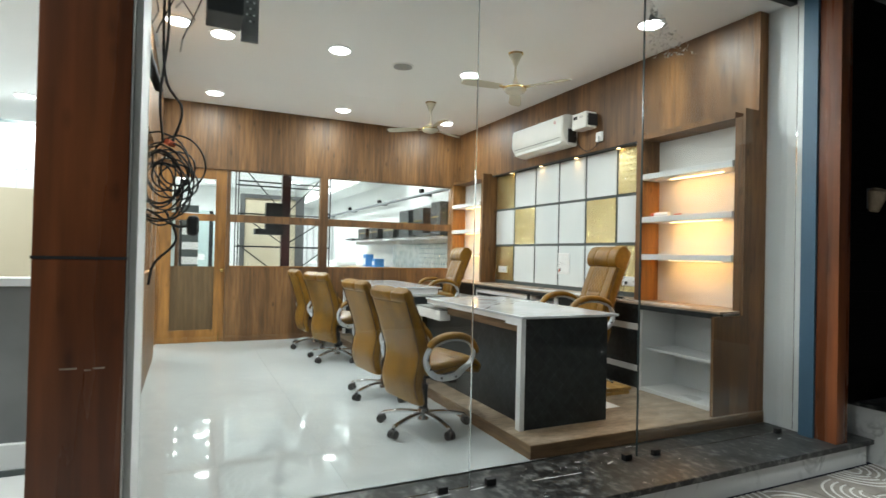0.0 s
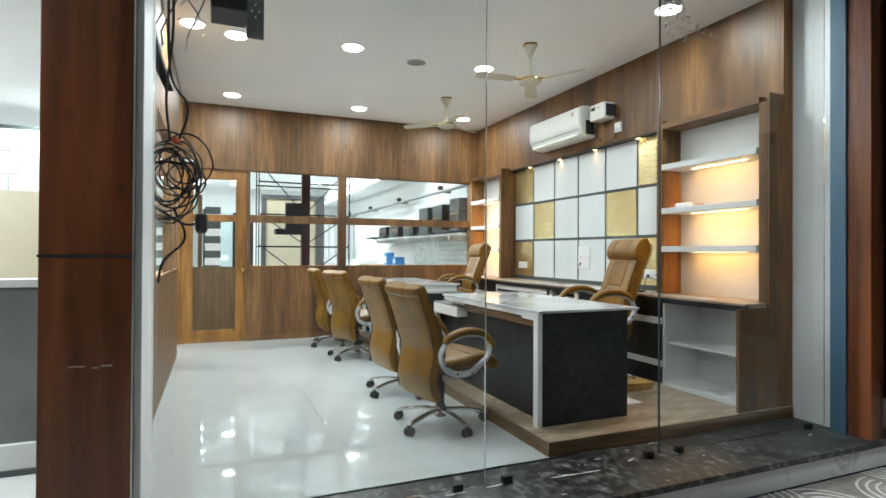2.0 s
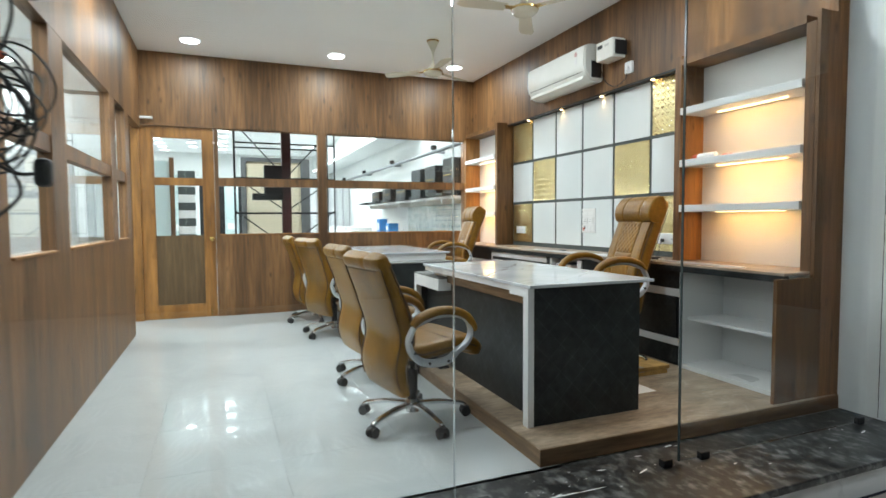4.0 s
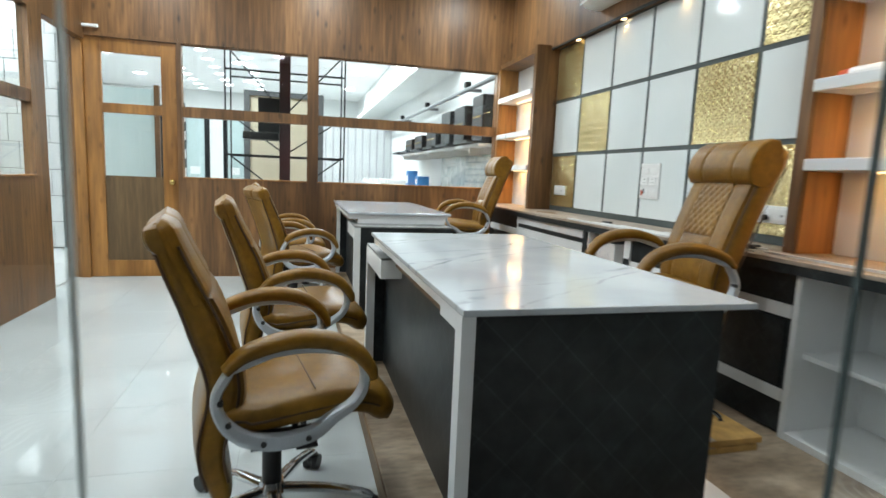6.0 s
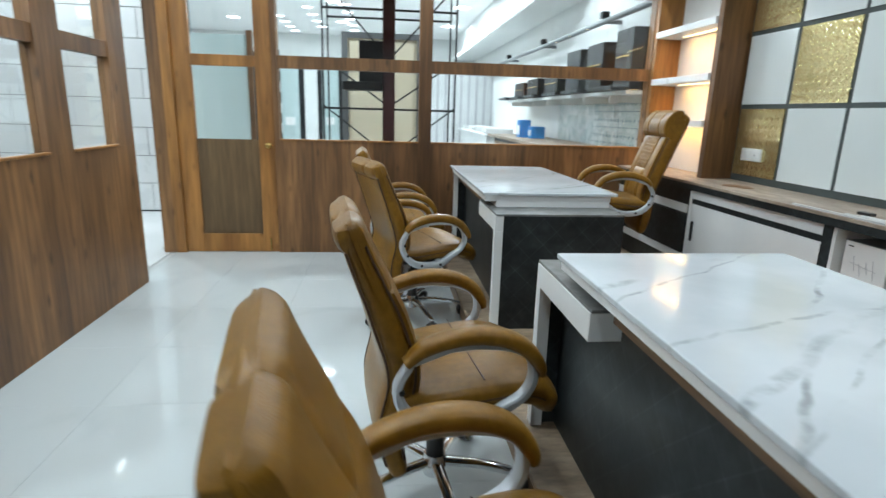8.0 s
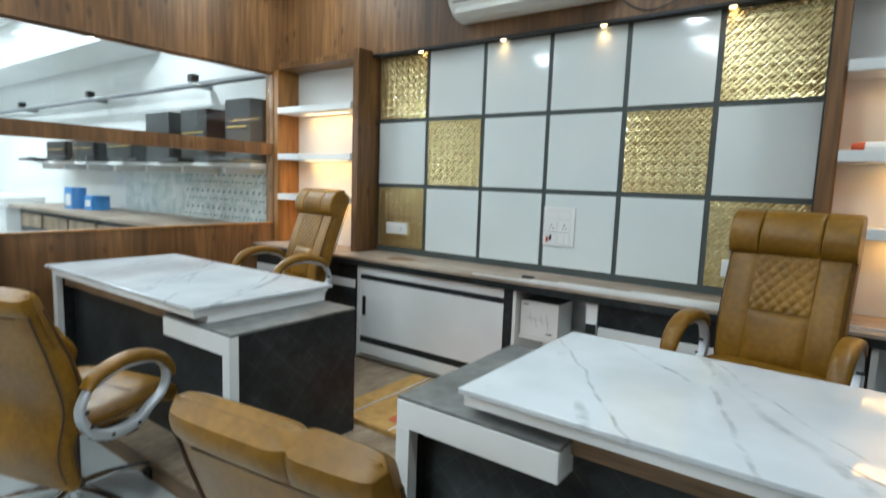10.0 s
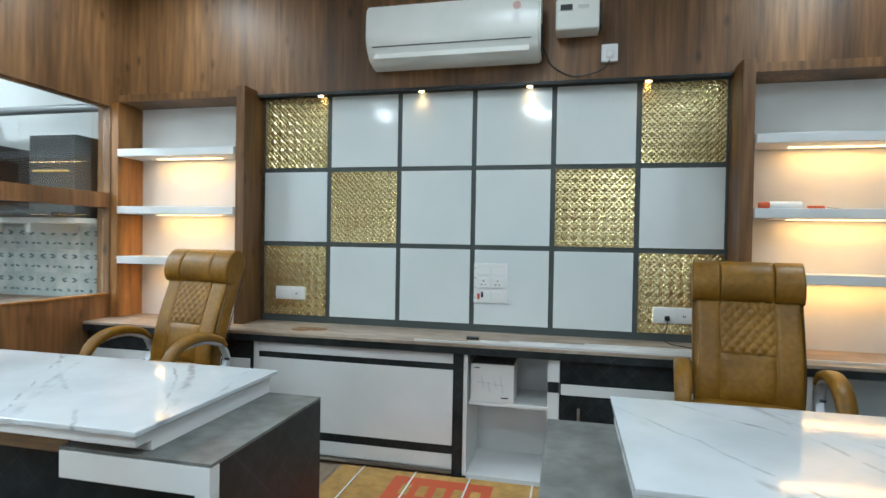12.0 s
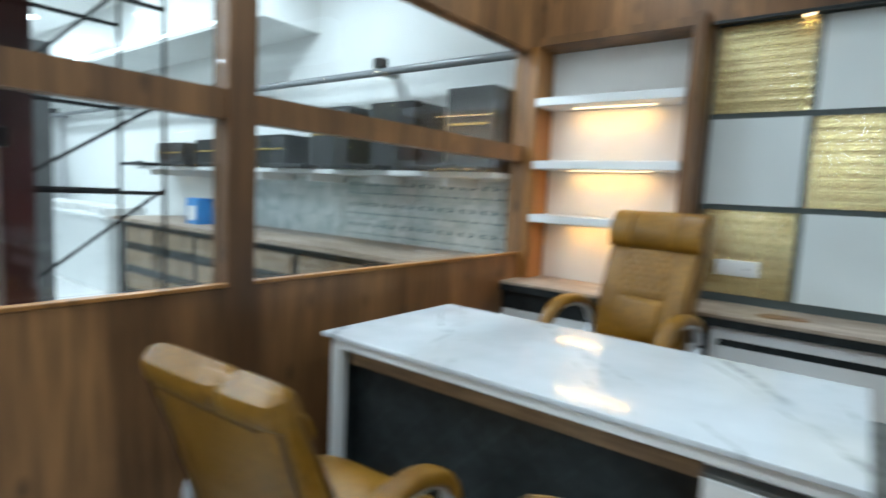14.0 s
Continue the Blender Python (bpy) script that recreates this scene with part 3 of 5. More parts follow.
    for i in range(240):
        u, v = rnd.random(), rnd.random()
        gx, gz, r = 3.03 + 0.42 * u * v, 2.74 - 0.26 * v + 0.1 * (u - 0.5), rnd.uniform(0.0015, 0.006)
        bmesh.ops.create_circle(smear, cap_ends=True, segments=5, radius=r, matrix=pose(gx, YG - 0.0066, gz, 90, rnd.uniform(0, 90), 0) @ Matrix.Diagonal((1, rnd.uniform(1, 4), 1, 1)))
    part("glue_marks", smear, paper_m, g, "dried white glue specks on the glass")
    part("head_rail", box(0.348, 4.42, YG - 0.03, YG + 0.03, ZC - 0.045, ZC + 0.05), black_paint, g, "dark metal head rail")
    return floor_ob


floor_thing = office_shell()


# ---- outside: soffit, pavement, neighbours ----
def outside():
    struct("ground", box(-300, 300, -300, 2.695, ZG - 0.3, ZG - 0.03), asphalt, "dark ground of the forecourt at night", "ground")
    sf = struct("soffit", box(-6, 9, -1.2, YG - 0.031, 3.19, 3.3), soffit_m, "grey metal panel soffit over the entrance", "soffit")
    for sx in (-1.2, 1.2, 3.6, 6.0):
        part("joint", box(sx, sx + 0.012, -1.2, YG - 0.04, 3.184, 3.189), black_plastic, sf)
    for sy in (0.3, 1.75):
        part("joint", box(-6, 9, sy, sy + 0.012, 3.183, 3.188), black_plastic, sf)
    struct("wall_head", box(-6, 4.7, YG + 0.032, YG + 0.2, ZC + 0.121, 3.4), white_paint, "white head wall over the glass", "wall")
    # Unseen fixtures that go with the added fill lamps.
    for ox, oy, watts, cone in SOFFIT_FILLS:
        d = thing("soffit_light", "added round white soffit downlight, lit, out of view", "downlight", "soffit lights")
        part("rim", cyl(bmesh.new(), (ox, oy, 3.178), (ox, oy, 3.19), 0.11, 0.11, 24), plate_w, d)
        part("diffuser", cyl(bmesh.new(), (ox, oy, 3.174), (ox, oy, 3.178), 0.095, 0.095, 24), lamp_glow, d)
    # Slats meet without gaps, their black holds the unlit bay.
    n = thing("roller_shutter", "closed shutter of the next bay, darkness put in its black", "shutter", kind="structure")
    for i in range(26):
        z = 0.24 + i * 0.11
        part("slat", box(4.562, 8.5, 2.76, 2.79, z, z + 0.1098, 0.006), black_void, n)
    struct("plinth", box(4.83, 8.5, 2.5, 2.9, ZG, 0.2), riser_marble, "white marble plinth under the shutter", "plinth")
    struct("plinth_cap", box(4.825, 8.5, 2.48, 2.9, 0.2, 0.232, 0.006), granite, "dark granite plinth capping", "plinth")
    s = thing("wall_lamp", "small pale weathered wall lamp hung beside the column", "wall lamp")
    shade = bmesh.new()
    cyl(shade, (4.83, 2.70, 1.575), (4.86, 2.69, 1.70), 0.03, 0.062, 14)
    cyl(shade, (4.86, 2.69, 1.70), (4.868, 2.687, 1.722), 0.062, 0.048, 14)
    part("shade", shade, plat_wood, s, "", True)
    part("bracket", box(4.855, 4.875, 2.73, 2.76, 1.6, 1.74, 0.003), steel_grey, s)
    part("arm", cyl(bmesh.new(), (4.865, 2.735, 1.725), (4.865, 2.69, 1.72), 0.006, seg=8), steel_grey, s)
    # next bay to the west
    struct("bay_floor", box(-11, 0.03, YF, 20, -0.15, -0.001), hall_floor_m, "glossy white floor of the next bay", "floor")
    struct("bay_ceiling", box(-11, 0.03, YG, YB + 0.1, ZC, ZC + 0.1), ceiling_m, "white ceiling of the next bay", "ceiling")
    for lx, ly in BAY_LIGHTS + [(-7.4, 4.6), (-7.4, 6.2), (-9.2, 5.4), (-9.2, 7.0), (-7.4, 7.7)]:
        d = thing("bay_downlight", "round white ceiling downlight, lit", "downlight", "bay ceiling lights")
        part("rim", cyl(bmesh.new(), (lx, ly, ZC - 0.012), (lx, ly, ZC), 0.12, 0.12, 24), plate_w, d)
        part("diffuser", cyl(bmesh.new(), (lx, ly, ZC - 0.018), (lx, ly, ZC - 0.0125), 0.105, 0.105, 24), lamp_glow, d)
    h = struct("half_wall", box(-5, 0.02, 4.1, 4.22, 0.0, 0.985), bay_grey, "grey half wall with a white cap", "half wall")
    part("cap", box(-5, 0.025, 4.07, 4.25, 0.986, 1.03, 0.004), white_lam, h, "white cap board")
    part("skirting", box(-5, 0.02, 4.06, 4.099, 0.0, 0.16, 0.003), white_lam, h, "white skirting step")
    part("shadow_strip", box(-5, 0.02, 4.045, 4.0595, 0.0, 0.03), grid_m, h, "dark strip under the skirting")
    for i, (a, c, z) in enumerate(((-1.25, -0.45, 1.6), (-0.36, -0.30, 1.72))):
        p = thing("display_panel", "cream display panel with thin brown frame", "panel", "display panels of the bay")
        part("board", box(a, c, 5.2, 5.23, 0.0, z), cream_m, p)
        part("frame", box(c + 0.001, c + 0.03, 5.19, 5.24, 0.0, z + 0.03), wood, p)
    struct("bay_wall", box(-11.1, -11.0, YF, 20, 0, 3.6), white_paint, "white far wall of the next bay", "wall")
    struct("street_wall", box(-8, 10, -4.3, -4.1, ZG, 4), grey_wall, "dark wall across the forecourt", "wall")


outside()


# ---- the hall behind the windows ----
def hall():
    y0 = YB + 0.1005
    struct("hall_floor", box(-0.1, 4.6, y0, 20, -0.15, -0.001), hall_floor_m, "glossy white floor of the showroom hall", "floor")
    c = struct("hall_ceiling", box(-11, 4.6, y0, 20, 3.3, 3.4), ceiling_m, "white ceiling of the showroom hall", "ceiling")
    struct("hall_wall_east", box(4.5, 4.6, y0, 20, 0, 3.3), white_paint, "white wall of the showroom hall", "wall")
    struct("hall_wall_north", box(-11, 4.6, 20, 20.1, 0, 3.3), white_paint, "white end wall of the hall", "wall")
    struct("hall_bulkhead", box(3.9, 4.5, 10.6, 20, 2.75, 3.3), white_paint, "white boxed ceiling bulkhead", "bulkhead")
    for hx, hy in HALL_LIGHTS:
        d = thing("hall_downlight", "round white ceiling downlight, lit", "downlight", "hall ceiling lights")
        part("rim", cyl(bmesh.new(), (hx, hy, 3.285), (hx, hy, 3.3), 0.13, 0.13, 24), plate_w, d)
        part("diffuser", cyl(bmesh.new(), (hx, hy, 3.28), (hx, hy, 3.285), 0.115, 0.115, 24), hall_glow, d)
    for hx, hy in [(-0.5, 14.6 + 0.8 * i) for i in range(7)] + [(1.1, 13.4 + 0.9 * i) for i in range(7)] + [(0.3, 13.9 + 0.9 * i) for i in range(6)]:
        d = thing("hall_downlight", "round white ceiling downlight, lit", "downlight", "hall ceiling lights")
        part("rim", cyl(bmesh.new(), (hx, hy, 3.285), (hx, hy, 3.3), 0.12, 0.12, 20), plate_w, d)
        part("diffuser", cyl(bmesh.new(), (hx, hy, 3.28), (hx, hy, 3.285), 0.105, 0.105, 20), hall_glow, d)
    d = thing("cove_light", "long bright linear light under the bulkhead", "linear light")
    part("housing", box(3.86, 3.899, 10.7, 19.8, 2.80, 2.86), plate_w, d)
    part("diffuser", box(3.865, 3.895, 10.72, 19.78, 2.787, 2.7995), cove_glow, d)
    # worktop, tiles and appliance shelf on the east wall
    k = thing("hall_counter", "long counter with brown top and dark drawers", "counter")
    part("worktop", box(3.72, 4.49, y0 + 0.02, 13.2, 0.88, 0.92, 0.004), counter_top_m, k)
    part("body", box(3.85, 4.49, y0 + 0.02, 13.2, 0.0, 0.88), black_lam, k)
    for i in range(6):
        ya = 8.5 + i * 0.78
        for z in (0.12, 0.38, 0.64):
            part("drawer", box(3.83, 3.85, ya, ya + 0.7, z, z + 0.17, 0.003), plat_wood, k)
    t = thing("splashback", "patterned pale blue and white splashback tiles", "tiles", kind="structure")
    tb = bmesh.new()
    bx(tb, 4.486, 4.496, -0.0994, 0.0994, -0.0874, 0.0874)
    tmesh = bpy.data.meshes.new("tile")
    tb.to_mesh(tmesh)
    tb.free()
    tmesh.materials.append(vary(shader("pale_blue_tile", rough=0.15), (0.42, 0.5, 0.5), (0.66, 0.7, 0.69), (6, 6, 6), 4, rnd=9))
    lm = bpy.data.meshes.new("leaf_print")
    lb = bmesh.new()
    for cy, cz, lean, long in ((-0.062, 0.045, 16, 1.0), (-0.062, 0.028, -16, 1.0), (0.03, 0.045, -16, 1.0), (0.03, 0.028, 16, 1.0), (-0.012, -0.04, 90, 0.55), (-0.012, -0.04, 30, 0.55), (-0.012, -0.04, -30, 0.55), (0.07, -0.042, 12, 0.8), (-0.08, -0.042, -12, 0.8)):
        bmesh.ops.create_circle(lb, cap_ends=True, segments=8, radius=1, matrix=pose(4.4845, cy, cz) @ pose(0, 0, 0, lean) @ Matrix.Diagonal((1, 0.026 * long, 0.0075, 1)) @ pose(0, 0, 0, 0, 90))
    lb.to_mesh(lm)
    lb.free()
    lm.materials.append(teal_m)
    for i in range(16):
        for j in range(3):
            m = pose(0, y0 + 0.12 + i * 0.2, 1.01 + j * 0.176)
            q = piece("tile", tmesh, t, m)
            if i < 9:
                piece("print", lm, q, Matrix.Identity(4))
    s = thing("wall_shelf", "long white wall shelf in the hall", "shelf")
    part("board", box(4.08, 4.49, y0 + 0.02, 13.4, 1.465, 1.50, 0.003), white_lam, s)
    for i in range(7):
        part("bracket", box(4.1, 4.48, 8.75 + i * 0.72, 8.79 + i * 0.72, 1.40, 1.464), plate_w, s)
    for ya, yb, z, dep in ((8.42, 8.80, 2.06, 0.34), (9.07, 9.52, 2.0, 0.36), (9.75, 10.22, 2.0, 0.36), (10.55, 11.15, 1.8, 0.36), (11.5, 12.1, 1.78, 0.36), (12.35, 12.95, 1.76, 0.36)):
        b = thing("kitchen_hood", "black box-shaped kitchen appliance on the shelf", "kitchen hood", "appliances on the hall shelf")
        part("body", box(4.47 - dep, 4.47, ya, yb, 1.5, z, 0.006), black_paint, b)
        part("trim", box(4.46 - dep, 4.469 - dep, ya + 0.04, yb - 0.04, 1.5 + (z - 1.5) * 0.55, 1.515 + (z - 1.5) * 0.55), brass, b, "thin brass trim line")
    for ya in (8.7, 9.6, 10.4, 11.4, 12.3, 13.2):
        b = thing("gas_hob", "dark slim gas hob lying on the shelf edge", "hob", "hobs on the hall shelf")
        part("body", box(3.95, 4.12, ya - 0.3, ya + 0.3, 1.501, 1.535, 0.006), black_paint, b)
        part("burner", cyl(bmesh.new(), (4.02, ya, 1.535), (4.02, ya, 1.55), 0.05), black_plastic, b, "", True)
    p = thing("wall_pipe", "grey pipe rail along the hall wall", "pipe")
    part("pipe", cyl(bmesh.new(), (4.3, y0 + 0.01, 2.275), (4.3, 19.9, 2.275), 0.03), steel_grey, p, "", True)
    for i in range(4):
        yk = 9.6 + i * 2.4
        part("hanger", box(4.28, 4.499, yk, yk + 0.04, 2.255, 2.295), steel_grey, p)
        part("sensor", box(4.26, 4.34, yk - 0.03, yk + 0.06, 2.307, 2.38, 0.006), black_paint, p)
    for (xa, ya, w, z) in ((3.95, 11.75, 0.16, 0.26), (4.05, 11.45, 0.2, 0.17)):
        b = thing("blue_carton", "small blue cardboard carton on the counter", "carton", "cartons on the counter")
        part("body", box(xa, xa + w, ya, ya + 0.22, 0.92, 0.92 + z, 0.002), blue_box, b)
        part("label", box(xa - 0.003, xa - 0.001, ya + 0.04, ya + 0.18, 0.96, 0.92 + z * 0.7), paper_m, b)
    rnd = random.Random(4)
    for i in range(14):
        b = thing("paper_stack", "untidy stack of white papers on the counter", "papers", "papers on the counter")
        yk, xk = 13.34 + i * 0.23 + rnd.random() * 0.1, 3.7 + rnd.random() * 0.3
        for j in range(3):
            part("sheet", box(xk + rnd.uniform(-0.03, 0.03), xk + 0.3, yk, yk + 0.22, 0.9005 + j * 0.03, 0.9295 + j * 0.03), paper_m, b)
    # desk island further off
    i2 = thing("white_counter", "white low display counter piled with papers", "counter")
    part("top", box(3.66, 4.49, 13.3, 16.9, 0.86, 0.9, 0.004), white_lam, i2)
    part("body", box(3.72, 4.49, 13.33, 16.85, 0.0, 0.86), white_lam, i2)
    # fins on the far side
    f = thing("glass_partition", "white glazed partition with dark mullions", "partition", kind="structure")
    for i in range(13):
        xk = 2.2 + i * 0.19
        part("mullion", box(xk, xk + 0.03, 17.0, 17.08, 0, 2.3), print_grey, f)
    part("panel", box(2.2, 4.5, 17.09, 17.12, 0, 2.3), white_lam, f)
    # maroon posts with thin cross-braced racks
    for cx, cy, mt, lb in ((1.935, 9.65, maroon, "square maroon steel post in the hall"),):
        m = thing("steel_post", lb, "post", "hall posts")
        part("shaft", box(cx - 0.066, cx + 0.066, cy - 0.066, cy + 0.066, 0.005, 3.3, 0.004), mt, m)
        part("base_plate", box(cx - 0.14, cx + 0.14, cy - 0.14, cy + 0.14, 0.0, 0.01), black_paint, m)
    r = thing("slotted_rack", "thin black cross-braced metal rack", "rack")
    for rx in (1.22, 2.68):
        for ry in (9.75, 10.35):
            part("upright", box(rx - 0.009, rx + 0.009, ry - 0.009, ry + 0.009, 0.0, 2.65), black_paint, r)
    for z in (1.26, 1.78, 2.3):
        for ry in (9.75, 10.35):
            part("rail", box(1.22, 2.68, ry - 0.008, ry + 0.008, z, z + 0.022), black_paint, r)
    for za, zb in ((0.75, 1.3), (1.3, 1.8), (1.8, 2.6)):
        part("brace", cyl(bmesh.new(), (1.22, 9.74, zb), (1.94, 9.74, za), 0.009, seg=6), black_paint, r)
        part("brace", cyl(bmesh.new(), (2.68, 9.74, zb), (1.94, 9.74, za), 0.009, seg=6), black_paint, r)
    e = thing("hanging_hood", "black chimney hood mounted on the post", "hood")
    part("chimney", box(1.62, 1.869, 9.55, 9.72, 1.55, 1.97, 0.006), black_paint, e)
    part("canopy", box(1.45, 1.869, 9.42, 9.72, 1.46, 1.549, 0.01), black_paint, e)
    g = thing("hall_door", "tall cream door in dark frame", "door")
    part("leaf", box(1.42, 2.31, 10.9, 10.94, 0.0, 2.15), cream_m, g)
    for a, c in ((1.34, 1.42), (2.31, 2.46)):
        part("jamb", box(a, c, 10.86, 10.98, 0.0, 2.22), grey_wall, g)
    part("head", box(1.42, 2.31, 10.87, 10.97, 2.15, 2.22), grey_wall, g)
    # dark-framed glass doors far off
    for i, xk in enumerate((-0.75, -0.1, 0.55, 1.0)):
        g = thing("framed_door", "dark-framed white door in the hall", "door", "far doors of the hall")
        yk = 13.2 + 0.9 * i
        for a in (0.0, 0.42):
            part("stile", box(xk + a, xk + a + 0.09, yk, yk + 0.06, 0, 2.15), black_paint, g)
        part("panel", box(xk + 0.09, xk + 0.42, yk + 0.02, yk + 0.04, 0, 2.15), mint_m, g)
        part("sign", box(xk + 0.15, xk + 0.33, yk + 0.012, yk + 0.019, 0.95, 1.1), paper_m, g)
    # frosted partition seen through the door
    q = thing("frosted_partition", "pale green frosted glass partition", "partition", kind="structure")
    part("pane", box(-0.75, 0.32, 10.2, 10.22, 0.0, 2.05), mint_m, q)
    part("stile", box(0.32, 0.38, 10.18, 10.24, 0.0, 2.1), wood, q)
    st = thing("striped_blind", "grey and white striped column blind", "blind")
    for j in range(16):
        part("slat", box(0.42, 0.66, 10.3, 10.33, j * 0.12, 0.119 + j * 0.12), grid_m if j % 2 else white_lam, st)
    # white panelled rack seen through the open doorway
    w = thing("panel_rack", "white panelled partition with dark joints", "partition", kind="structure")
    wb = bmesh.new()
    bx(wb, -0.216, 0.216, 0, 0.02, -0.159, 0.159, 0.002)
    pm = bpy.data.meshes.new("panel")
    wb.to_mesh(pm)
    wb.free()
    pm.materials.append(white_lam)
    for i in range(5):
        for j in range(9):
            piece("panel", pm, w, pose(-2.4 + i * 0.44 + 0.11 * (j % 2), 10.2, 0.18 + j * 0.325))
    part("backing", box(-2.7, -0.3, 10.23, 10.26, 0.0, 3.0), grid_m, w)


hall()


# ---- chairs ----
def even(pts, n):
    """The same line with n equal steps."""
    d = [0.0]
    for a, b in zip(pts, pts[1:]):
        d.append(d[-1] + (b - a).length)
    out, k = [], 0
    for i in range(n + 1):
        x = d[-1] * i / n
        while k < len(pts) - 2 and d[k + 1] < x:
            k += 1
        out.append(pts[k].lerp(pts[k + 1], min(1.0, (x - d[k]) / max(1e-9, d[k + 1] - d[k]))))
    return out


def office_chair(high, name, label, group):
    """A swivel chair facing +x, standing on z 0."""
    ch = thing(name, label, "chair", group)
    up = 0.11 if high else 0.0
    base = part("base", cyl(cyl(bmesh.new(), (0, 0, 0.06), (0, 0, 0.13), 0.04, 0.03, 20), (0, 0, 0.1), (0, 0, 0.135), 0.046, 0.036, 20), chrome, ch, "chrome star base", True)
    for i in range(5):
        a = math.radians(72 * i + 55)
        c, s = math.cos(a), math.sin(a)
        pts = curve([(0.03 * c, 0.03 * s, 0.105), (0.16 * c, 0.16 * s, 0.1), (0.285 * c, 0.285 * s, 0.076), (0.315 * c, 0.315 * s, 0.062)], 4)
        leg = part("leg", sweep(bmesh.new(), pts, lambda t: 0.042 - 0.012 * t, 0.026, (-s, c, 0), 10, 2.6), chrome, base, "", True)
        w = bmesh.new()
        px, py = 0.315 * c, 0.315 * s
        for d in (-0.017, 0.017):
            cyl(w, (px - (d - 0.009) * s, py + (d - 0.009) * c, 0.028), (px - (d + 0.009) * s, py + (d + 0.009) * c, 0.028), 0.028, seg=18)
        cyl(w, (px, py, 0.028), (px, py, 0.066), 0.011, seg=10)
        bx(w, px - 0.022, px + 0.022, py - 0.022, py + 0.022, 0.034, 0.058, 0.008)
        part("caster", w, black_plastic, base, "black twin-wheel caster", True)
    part("gas_lift", cyl(cyl(bmesh.new(), (0, 0, 0.13), (0, 0, 0.30), 0.03, 0.03, 20), (0, 0, 0.29), (0, 0, 0.38 + up), 0.016, 0.016), black_plastic, ch, "", True)
    mech = bmesh.new()
    bx(mech, -0.12, 0.12, -0.09, 0.09, 0.355 + up, 0.40 + up, 0.012)
    cyl(mech, (0.04, -0.09, 0.37 + up), (0.06, -0.22, 0.36 + up), 0.007, seg=8)
    bx(mech, 0.03, 0.09, -0.26, -0.21, 0.352 + up, 0.366 + up, 0.005)
    part("mechanism", mech, black_plastic, ch, "black tilt mechanism with lever")
    def cap(t, a):
        """Falls from 1 to a small value over the last part of a padded piece."""
        return math.sqrt(max(0.0, 1 - max(0.0, (t - (1 - a)) / a) ** 2)) * 0.94 + 0.06

    seat_line = curve([(x, 0, z + up) for x, z in ((-0.15, 0.455), (-0.07, 0.448), (0.06, 0.462), (0.18, 0.47), (0.265, 0.448), (0.298, 0.395))], 6)
    seat = part("seat", sweep(bmesh.new(), seat_line, lambda t: 0.47 + 0.06 * min(1, 3 * t) - 0.05 * max(0, t - 0.85) / 0.15, lambda t: 0.104 * min(1, 0.6 + 4 * t) * cap(t, 0.12), (0, 1, 0), 26, 3.6), leather, ch, "", True)
    sl = [p + Vector((0, 0, 0.0)) for p in seat_line]
    for sy in (-0.262, 0.262):
        pts = [Vector((p.x, sy * (0.93 if i < 3 else 1.0), p.z)) for i, p in enumerate(sl[2:-6])]
        part("piping", sweep(bmesh.new(), pts, 0.008, 0.008, (0, 1, 0), 6, 2), seam_m, seat, "", True)
    if high:
        line = curve([(-0.15, 0, 0.34), (-0.17, 0, 0.48), (-0.165, 0, 0.64), (-0.215, 0, 0.82), (-0.285, 0, 1.01), (-0.345, 0, 1.16), (-0.36, 0, 1.205)], 6)
    else:
        line = curve([(-0.152, 0, 0.215), (-0.184, 0, 0.36), (-0.15, 0, 0.53), (-0.193, 0, 0.70), (-0.258, 0, 0.862), (-0.29, 0, 0.95), (-0.298, 0, 0.973)], 6)
    n = len(line) - 1
    wmax = 0.46
    if high:
        wide = lambda t: (wmax - 0.08 + 0.08 * math.sin(min(1, t / 0.5) * math.pi / 2)) * (0.86 + 0.14 * cap(t, 0.07)) * (0.8 + 0.2 * cap(1 - t, 0.08))
    else:
        wide = lambda t: (0.468 - 0.018 * math.sin(math.pi * min(1.0, t / 0.62)) + 0.016 * max(0.0, (t - 0.5) / 0.5)) * (0.95 + 0.05 * cap(t, 0.04)) * (0.92 + 0.08 * cap(1 - t, 0.035))
    pad = (0.058, 0.056) if high else (0.056, 0.05)
    thick = lambda t: (pad[0] + pad[1] * math.sin(min(1.0, 1.25 * t + 0.1) * math.pi * 0.62)) * (1 - (0.0 if high else 0.38) * max(0.0, (t - 0.62) / 0.38)) * cap(t, 0.055 if high else 0.045) * cap(1 - t, 0.05 if high else 0.035)
    line = even(line, 56)
    n = len(line) - 1
    back = part("backrest", sweep(bmesh.new(), line, wide, thick, (0, 1, 0), 28, 4.2), leather, ch, "", True)

    def front(t, y, lift):
        """A point on the front of the back, t along it, y across."""
        f = t * n
        i = min(int(f), n - 1)
        p = line[i].lerp(line[i + 1], f - i)
        tan = (line[i + 1] - line[i]).normalized()
        nor = tan.cross(Vector((0, 1, 0))).normalized()
        if nor.x < 0:
            nor = -nor
        return Vector((p.x, y, p.z)) + nor * (thick(t) / 2 + lift)

    def patch(t0, t1, y0, y1, nu, nv, lift):
        b = bmesh.new()
        g = [[b.verts.new(front(t0 + (t1 - t0) * j / nv, y0 + (y1 - y0) * i / nu, lift(i / nu, j / nv))) for i in range(nu + 1)] for j in range(nv + 1)]
        for j in range(nv):
            for i in range(nu):
                b.faces.new((g[j][i], g[j][i + 1], g[j + 1][i + 1], g[j + 1][i]))
